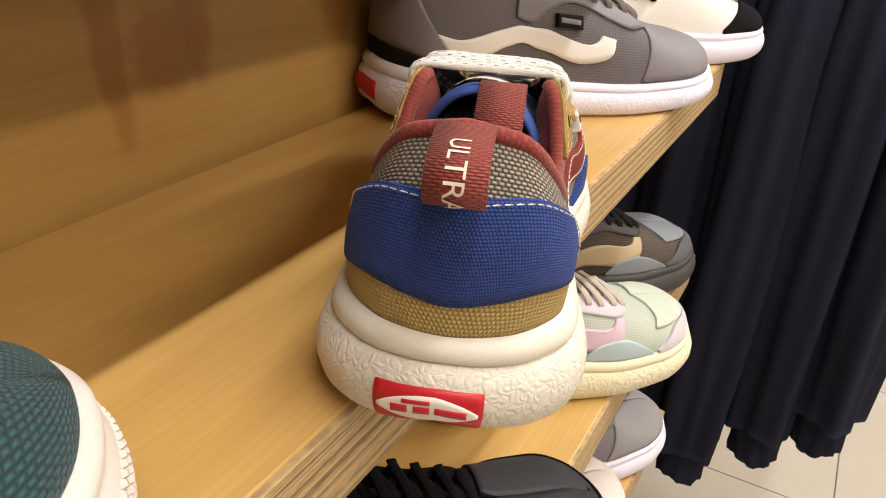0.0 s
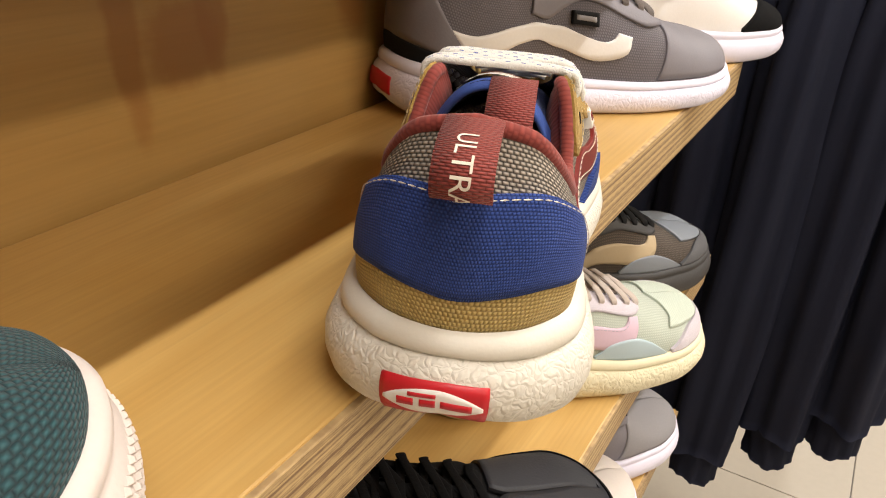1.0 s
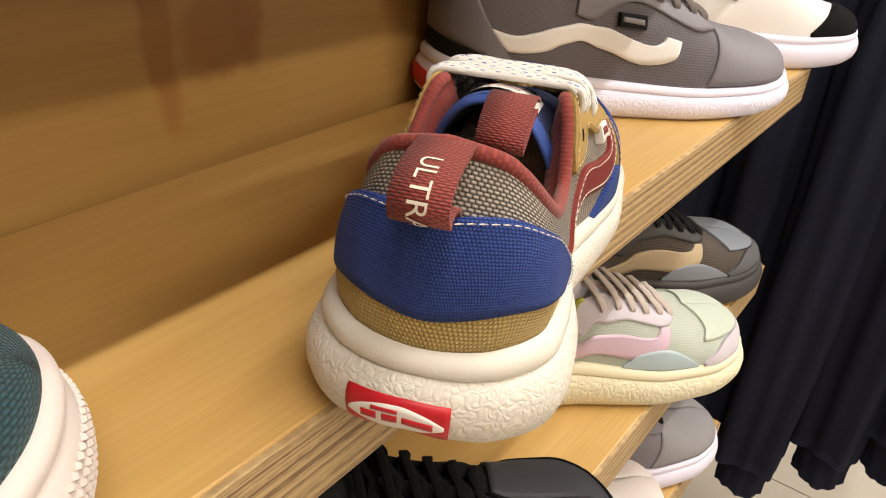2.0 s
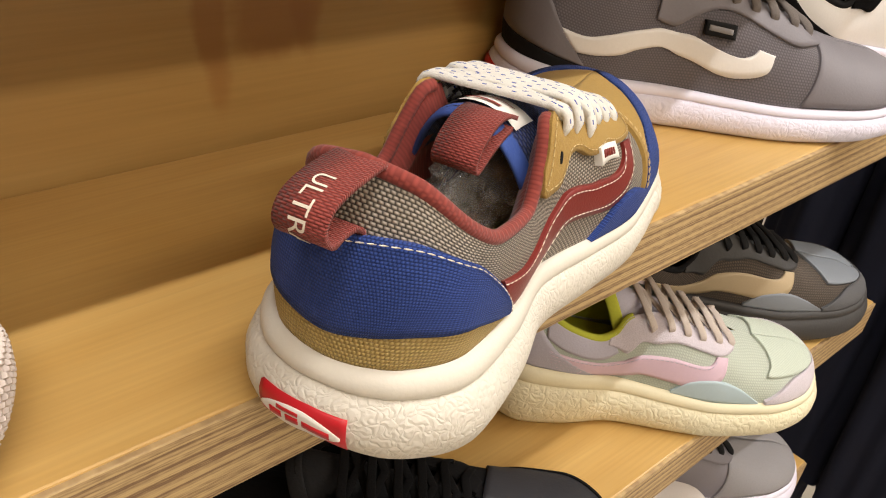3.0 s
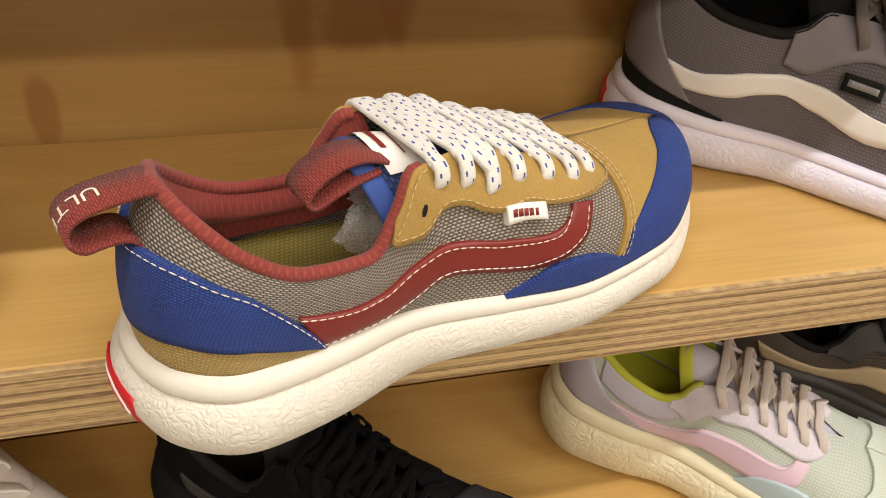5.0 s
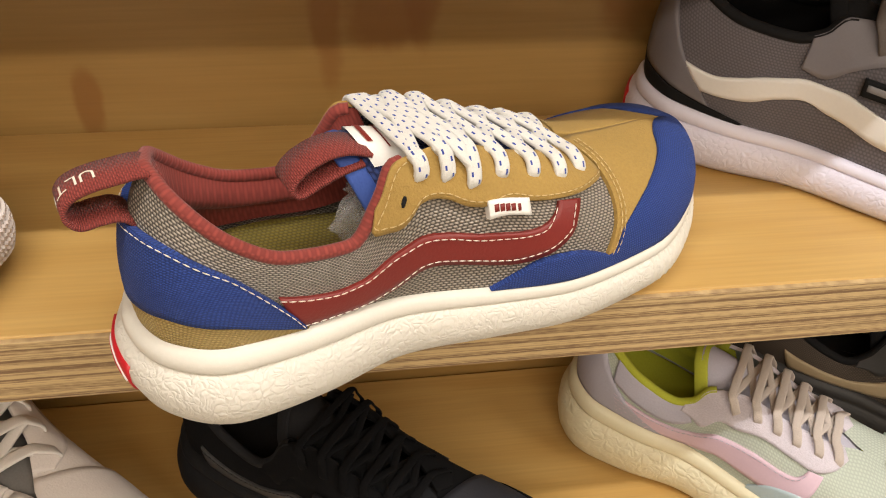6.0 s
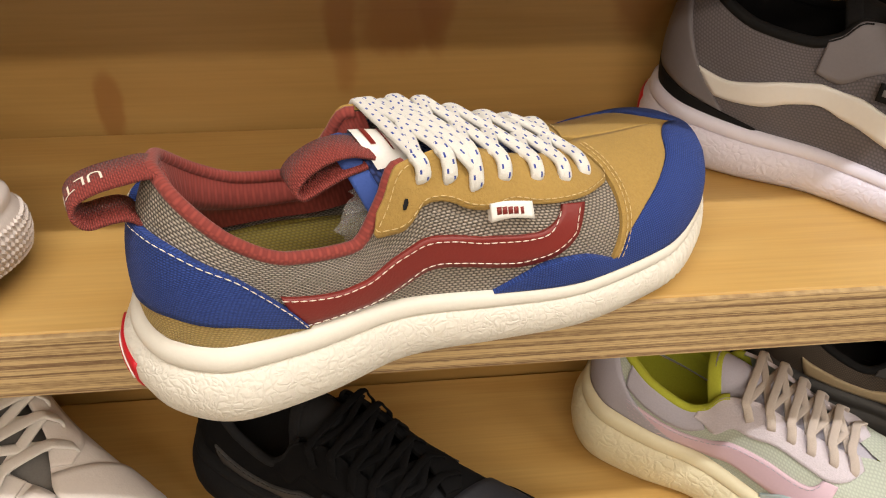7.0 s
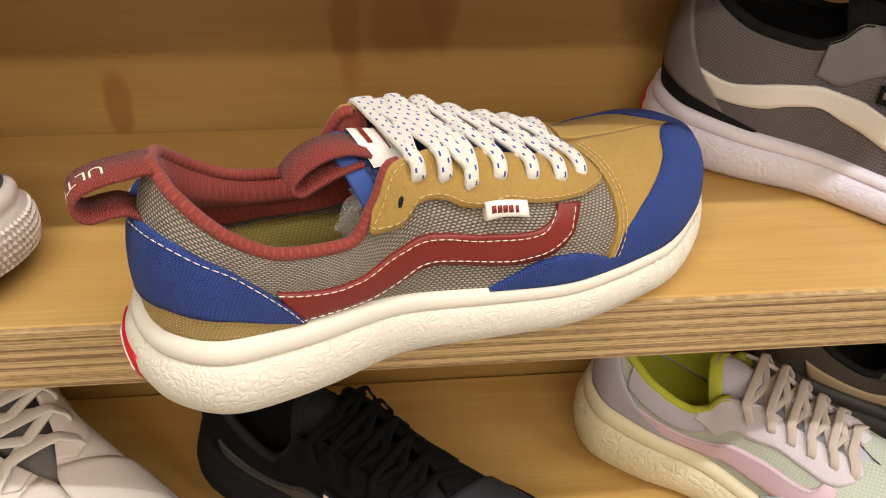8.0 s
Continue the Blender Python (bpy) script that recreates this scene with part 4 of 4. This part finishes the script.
# ---- the other shoes ----
def blank(name_label, m, L, sole, upper, lin, wide=1.1, flare=(1, .7, .8, .8), top=None, feather=None, rough=None, gum=None):
    ob = thing("sneaker", name_label, "shoe", m, "shoes on the shelves")
    F = Last(L, wide, feather or (.150, .145, .13, .115, .106, .106, .115, .125), instep=1.07, top=top)
    fl = sole_flare(*flare)
    if rough:
        sole_of(F, CHUNKY[:8] + ((.003, .77), (-.02, .77)), rough, ob, "sidewall", fl)
        sole_of(F, ((-.02, .72), (.0038, .735), (.0052, .77), (.0056, .83), (.0048, .92), (.0026, .985), (-.001, 1.0), (-.004, .99), (-.02, .97)), sole, ob, "sole_lip", fl)
    else:
        sole_of(F, CHUNKY, sole, ob, "midsole", fl)
    if gum:
        sole_of(F, ((-.03, -.01), (-.004, -.012), (.0025, .0), (.0045, .07), (-.01, .08)), gum, ob, "outsole", fl, "rubber tread")
    skin(F, upper, ob)
    insole(F, lin, ob)
    lining(F, lin, ob)
    collar(F, lin, ob, radius=.003)
    return ob, F


def add_stripe(F, ob, material, low=STRIPE_LOW, top=STRIPE_TOP, seam=None):
    for inner in (False, True):
        panel("side_stripe", F, low, top, material, ob, .0014, 60, 6, inner)
        if seam:
            stitches(F, [(u, h - .035) for u, h in top], ob, seam, .0019, inner=inner)


def add_eyestay(F, ob, material, lace, rows=(.40, .45, .50, .55, .60, .645), width=.006, thick=.002, low=EYESTAY_LOW):
    for inner in (False, True):
        panel("eyestay", F, low, EYESTAY_TOP, material, ob, .0018, 60, 10, inner)
    if lace:
        laces(F, lace, ob, rows, width, thick, .0012)


SLIM_LOW = ((0.134, 0.2), (0.177, 0.219), (0.228, 0.269), (0.268, 0.356), (0.311, 0.4), (0.336, 0.375), (0.374, 0.294), (0.459, 0.175), (0.515, 0.175), (0.564, 0.256), (0.576, 0.425))
SLIM_TOP = ((0.091, 0.388), (0.149, 0.388), (0.2, 0.463), (0.246, 0.544), (0.3, 0.594), (0.332, 0.562), (0.37, 0.494), (0.452, 0.369), (0.499, 0.331), (0.525, 0.369), (0.538, 0.438))


def grey_shoe(m):
    ob, F = blank("grey knit sneaker with white side stripe and chunky white sole", m, .284, PINK_WHITE, GREY, BLACK, 1.1, (1.0, .8, .8, .9), rough=FOAM_ROUGH, gum=GUM, feather=(0.14, 0.128, 0.108, 0.09, 0.08, 0.082, 0.096, 0.11),
                  top=(0.365, 0.35, 0.312, 0.284, 0.274, 0.288, 0.314, 0.308, 0.27, 0.243, 0.215, 0.195, 0.176, 0.156, 0.13))
    heel_panel(F, BLACK, ob, [(0, .0), (.1, .0), (.2, .0), (.28, .0), (.31, .0)], [(0, .16), (.1, .14), (.2, .10), (.28, .05), (.315, .01)], .0016, "heel_strip", "black rubber heel strip")
    heel_panel(F, GREY_SMOOTH, ob, [(0, .16), (.08, .15), (.16, .13), (.22, .10), (.26, .08)], [(0, .95), (.06, .92), (.11, .80), (.17, .55), (.24, .2)], .0014, "heel_counter")
    add_stripe(F, ob, WHITE_SKIN, SLIM_LOW, SLIM_TOP)
    add_eyestay(F, ob, GREY_SMOOTH, GREY_LACE, low=((.297, .70), (.34, .60), (.38, .62), (.437, .70), (.503, .68), (.569, .62), (.624, .56), (.662, .60), (.70, .70), (.72, .85)))
    toe_box(F, GREY_SMOOTH, ob, .66, .70, .02, .0015)
    tag = panel("side_tag", F, [(0.407, 0.484), (0.443, 0.471), (0.477, 0.459)], [(0.407, 0.604), (0.443, 0.591), (0.477, 0.579)], BLACK, ob, .0036, 12, 5, label="black woven tag")
    panel("tag_bar", F, [(0.415, 0.522), (0.443, 0.509), (0.469, 0.497)], [(0.415, 0.566), (0.443, 0.553), (0.469, 0.541)], GREY_LIGHT, tag, .004, 8, 3)
    arched_tongue(F, BLACK, BLACK, ob, .32, .72, .36)
    sole_patch("heel_label", F, CHUNKY, sole_flare(1, .8, .8, .9), strip_shape(-.06, .06, .25, .6), RED_LABEL, ob, .001, "red rubber label")
    return ob


def pastel_shoe(m):
    ob, F = blank("pastel mint and lavender running shoe with pink stripe", m, .246, CREAM_YELLOW, MINT, LIME, 1.15, (1.1, .9, .9, 1.0), rough=CREAM_YELLOW_ROUGH,
                  feather=(.22, .21, .185, .15, .125, .12, .13, .14), top=(.40, .385, .345, .30, .27, .285, .325, .335, .30, .275, .25, .23, .21, .19, .165))
    heel_panel(F, LAVENDER, ob, [(0, 0), (.1, 0), (.2, .0), (.3, .0), (.34, .0)], [(0, .99), (.1, .97), (.18, .8), (.27, .4), (.35, .02)], .0014, "heel_counter")
    for inner in (False, True):
        panel("collar_panel", F, [(.12, .62), (.2, .5), (.28, .48), (.33, .62)], [(.12, .97), (.2, .97), (.26, .97), (.31, .97)], LAVENDER, ob, .0015, 30, 8, inner, label="pale lavender padded collar")
        panel("side_overlay", F, [(.50, 0), (.56, 0), (.63, 0), (.70, 0), (.76, 0)], [(.50, .03), (.55, .22), (.62, .30), (.69, .22), (.76, .02)], SKY, ob, .0016, 40, 8, inner, label="pale blue overlay")
    add_stripe(F, ob, PINK, seam=LAVENDER)
    add_eyestay(F, ob, LAVENDER_SUEDE, BEIGE_LACE, width=.0052, thick=.0014)
    bumper(F, LAVENDER_SUEDE, ob, .78, (.05, .32, .40, .42, .42), .0026, "mudguard")
    toe_cap_of(F, ob, [(.70, .40), (.725, .55), (.74, .75), (.745, .99)], [(.70, .38), (.8, .40), (1, .42), (1.2, .40), (1.3, .38)], MINT_MESH, "pale mint mesh toe")
    arched_tongue(F, LAVENDER, LIME, ob, .30, .72, .40)
    return ob


def dark_shoe(m):
    ob, F = blank("dark grey and brown running shoe with beige stripe", m, .272, CHARCOAL, BROWN_MESH, BLACK, 1.12, (1.0, .9, .9, 1.0), feather=(.19, .18, .16, .13, .115, .115, .125, .135))
    add_stripe(F, ob, BEIGE)
    add_eyestay(F, ob, CHARCOAL, BLACK)
    for inner in (False, True):
        panel("side_overlay", F, [(.50, 0), (.56, 0), (.63, 0), (.70, 0), (.76, 0)], [(.50, .03), (.55, .20), (.62, .28), (.69, .20), (.76, .02)], SLATE, ob, .0016, 40, 8, inner)
    bumper(F, SLATE_DARK, ob, .76, (.05, .36, .46, .5, .5), .0026, "mudguard")
    toe_box(F, SLATE, ob, .80, .74, .46, .002)
    arched_tongue(F, BLACK, BLACK, ob)
    return ob


def black_shoe(m):
    ob, F = blank("all black suede sneaker with black laces", m, .255, BLACK, BLACK_SUEDE, BLACK, 1.18, (1.0, .8, .8, .9), feather=(.17, .165, .15, .13, .115, .115, .125, .135))
    add_stripe(F, ob, CHARCOAL, seam=BLACK)
    add_eyestay(F, ob, BLACK_SUEDE, BLACK_SUEDE, width=.005, thick=.0013)
    tag = panel("side_tag", F, [(.46, .50), (.50, .49), (.54, .46)], [(.46, .60), (.50, .59), (.54, .56)], BLACK, ob, .003, 12, 5)
    panel("tag_bar", F, [(.468, .52), (.50, .515), (.527, .49)], [(.468, .57), (.50, .565), (.527, .54)], WHITE_LABEL, tag, .0034, 8, 3, label="small white mark")
    toe_box(F, BLACK_SOFT, ob, .72, .70)
    bumper(F, BLACK_SUEDE, ob, .70, (.05, .30, .36, .4, .4), .0026)
    arched_tongue(F, BLACK, BLACK, ob)
    return ob


def white_shoe(m, laced=True):
    ob, F = blank("off-white leather sneaker with flat white laces" if laced else "white low sneaker on the bottom shelf", m, .275, PINK_WHITE, OFF_WHITE, GREY_LINING, 1.1)
    add_eyestay(F, ob, OFF_WHITE, FLAT_LACE if laced else None, (.40, .46, .52, .58, .64), .0085, .0022)
    toe_box(F, OFF_WHITE, ob, .72, .70)
    heel_panel(F, OFF_WHITE, ob, [(0, 0), (.1, 0), (.2, 0), (.3, 0)], [(0, .6), (.1, .55), (.2, .45), (.3, .1)], .0016, "heel_counter")
    arched_tongue(F, GREY_LINING, OFF_WHITE, ob)
    return ob


def black_white_shoe(m):
    ob, F = blank("black sneaker with white panels and white sole", m, .275, PINK_WHITE, WHITE_SKIN, BLACK, 1.1, gum=BLACK)
    bumper(F, BLACK_SUEDE, ob, .66, (.05, .5, .75, .85, .9), .0022, "toe_cap")
    add_eyestay(F, ob, BLACK_SUEDE, WHITE_SKIN)
    heel_panel(F, BLACK_SUEDE, ob, [(0, 0), (.1, 0), (.2, 0), (.3, 0), (.36, 0)], [(0, .8), (.1, .75), (.2, .6), (.3, .3), (.37, .02)], .0016, "heel_counter")
    stitches(F, [(.70, .50), (.74, .56), (.80, .6)], ob, THREAD, .003, wrap=False)
    arched_tongue(F, BLACK, BLACK, ob)
    return ob


def teal_shoe(m):
    ob, F = blank("dark teal knit shoe with studded pinkish white sole", m, .262, FOAM_PINK, TEAL, BLACK, 1.12, (.9, .8, .8, .9), feather=(.15, .145, .13, .12, .125, .135, .16, .175), gum=GUM_DARK,
                  top=(.33, .32, .29, .25, .23, .25, .29, .30, .27, .25, .23, .22, .21, .20, .185))
    # studs on the side of the toe
    fl = sole_flare(.9, .8, .8, .9)
    rr, cc = np.meshgrid(np.arange(6), np.arange(112), indexing="ij")
    s = .42 + 1.16 * (cc + .5 * (rr % 2)) / 112
    s = np.where(s > 1, s - 2, s).ravel()
    f = (.12 + .10 * rr).ravel()
    ring = []
    for k, off in ((1.0, -.0003), (.5, .0013)):
        for a, b in ((-1, 0), (0, -1), (1, 0), (0, 1)):
            ring.append(sole_at(F, CHUNKY, fl, s + a * .0054 * k, f + b * .052 * k, off))
    verts = np.stack(ring, 1).reshape(-1, 3)
    faces = []
    for k in range(0, len(verts), 8):
        faces += [(k + i, k + (i + 1) % 4, k + 4 + (i + 1) % 4, k + 4 + i) for i in range(4)] + [(k + 4, k + 5, k + 6, k + 7)]
    tagged(solid("sole_studs", verts, faces, FOAM_PINK, ob, None, False, "small raised studs"), kind="stuff")
    arched_tongue(F, TEAL, TEAL, ob)
    return ob


def grey_low_shoe(m):
    ob, F = blank("plain light grey sneaker with a white sole", m, .272, PINK_WHITE, GREY_SMOOTH, BLACK, 1.1)
    toe_box(F, GREY_LIGHT, ob, .60, .66, .02, .0016)
    add_eyestay(F, ob, GREY_SMOOTH, BLACK)
    arched_tongue(F, BLACK, BLACK, ob)
    return ob


grey_shoe(pose(.137, .170, 1.10, 0, 0, -35.5))
black_white_shoe(pose(.355, .137, 1.10, 0, 0, -30))
teal_shoe(pose(-.458, .132, 1.10, 0, 0, -25))
pastel_shoe(pose(.105, .110, .897, 0, 0, -36))
dark_shoe(pose(.234, .143, .897, 0, 0, -32))
black_shoe(pose(-.150, .108, .897, 0, 0, -38))
white_shoe(pose(-.357, .181, .897, 0, 0, -50))
grey_low_shoe(pose(.215, .125, .697, 0, 0, -32))
white_shoe(pose(.075, .130, .697, 0, 0, -32), False)


# ---- hanging clothes ----
def drape(name, parent, path, half_x, half_y, folds, depth, material, seed, n=40, k=48):
    """A hanging tube of cloth with folds that run down it."""
    p = smooth_path(path, n)
    a = np.linspace(0, 2 * np.pi, k, endpoint=False)
    rings = []
    hx, hy = curve_fn(np.linspace(0, 1, len(half_x)), half_x), curve_fn(np.linspace(0, 1, len(half_y)), half_y)
    for i in range(n):
        f = i / (n - 1)
        w = 1 + depth * (.25 + .75 * f) * np.sin(folds * a + seed + 1.3 * np.sin(3 * f + seed)) + .5 * depth * np.sin((folds * 2 + 1) * a + 2.1 * seed + 2 * f)
        rings.append(np.stack([p[i, 0] + hx(f) * w * np.cos(a), p[i, 1] + hy(f) * w * np.sin(a), np.full(k, p[i, 2]) + .004 * np.sin(3 * a + seed) * f], 1))
    return ring_solid(name, rings, material, parent)


def sweatshirt(x, y, hem, seed, material=NAVY, lean=0.0):
    ob = thing("sweatshirt", "dark navy sweatshirt hanging sideways from a rail", "clothing", pose(x, y, 0), "clothes on the rail")
    drape("body", ob, [(.25, 0, 1.34), (.26, 0, 1.1), (.26, 0, .8), (.26, .0, hem + .12)], (.10, .23, .26, .27), (.026, .050, .054, .056), 7, .12, material, seed)
    drape("hem_band", ob, [(.26, 0, hem + .125), (.26, 0, hem + .07)], (.255, .245), (.050, .046), 9, .05, material, seed + 2, 6)
    drape("sleeve", ob, [(.06, 0, 1.30), (.012, .004, 1.1), (0, .0, .85), (lean * .5, lean, hem + .055)], (.05, .066, .062, .050), (.034, .056, .056, .048), 4, .15, material, seed + 1)
    drape("cuff", ob, [(lean * .5, lean, hem + .06), (lean * .5, lean, hem + .03), (lean * .5, lean * 1.05, hem)], (.040, .036, .037), (.040, .036, .036), 10, .06, material, seed + 3, 8)
    drape("sleeve", ob, [(.44, 0, 1.30), (.50, .004, 1.1), (.51, 0, .85), (.51, 0, hem + .055)], (.05, .06, .055, .046), (.030, .042, .043, .040), 4, .13, material, seed + 4)
    ribbon("hanger", [(.05, 0, 1.325), (.16, 0, 1.365), (.25, 0, 1.39), (.34, 0, 1.365), (.45, 0, 1.325)], (0, 0, 1), .012, .008, BLACK, ob, 20)
    ribbon("hook", [(.25, 0, 1.385), (.25, 0, 1.43), (.265, 0, 1.453), (.25, 0, 1.468), (.235, 0, 1.455)], (0, 1, 0), .004, .004, STEEL, ob, 24)
    return ob


for x, y, hem, seed, lean in ((.80, .155, .40, 0.4, 0), (.80, .060, .375, 1.7, 0), (.78, -.040, .395, 2.9, .0), (.79, -.130, .47, 4.1, -.005), (.80, -.205, .52, 5.3, -.008)):
    sweatshirt(x, y, hem, seed, lean=lean)
rail = thing("clothes_rail", "black steel clothes rail behind the shelf end", "clothes rail", pose(1.05, 0, 0))
box("bar", -.012, .012, -.75, .36, 1.435, 1.455, BLACK, rail, .004)
for y in (-.74, .34):
    box("post", -.012, .012, y - .012, y + .012, 0, 1.436, BLACK, rail, .004)

# ---- floor tiles ----
tile = None
for i in range(-7, 7):
    for j in range(-8, 6):
        if tile is None:
            tile = box("tile", 0, .597, 0, .597, -.012, 0, TILE, ground, .0012)
            mesh = tile.data
        else:
            tile = new("tile", mesh)
            tile.parent = ground
        tile.location = (.12 + .6 * i, -.3435 + .6 * j, 0)
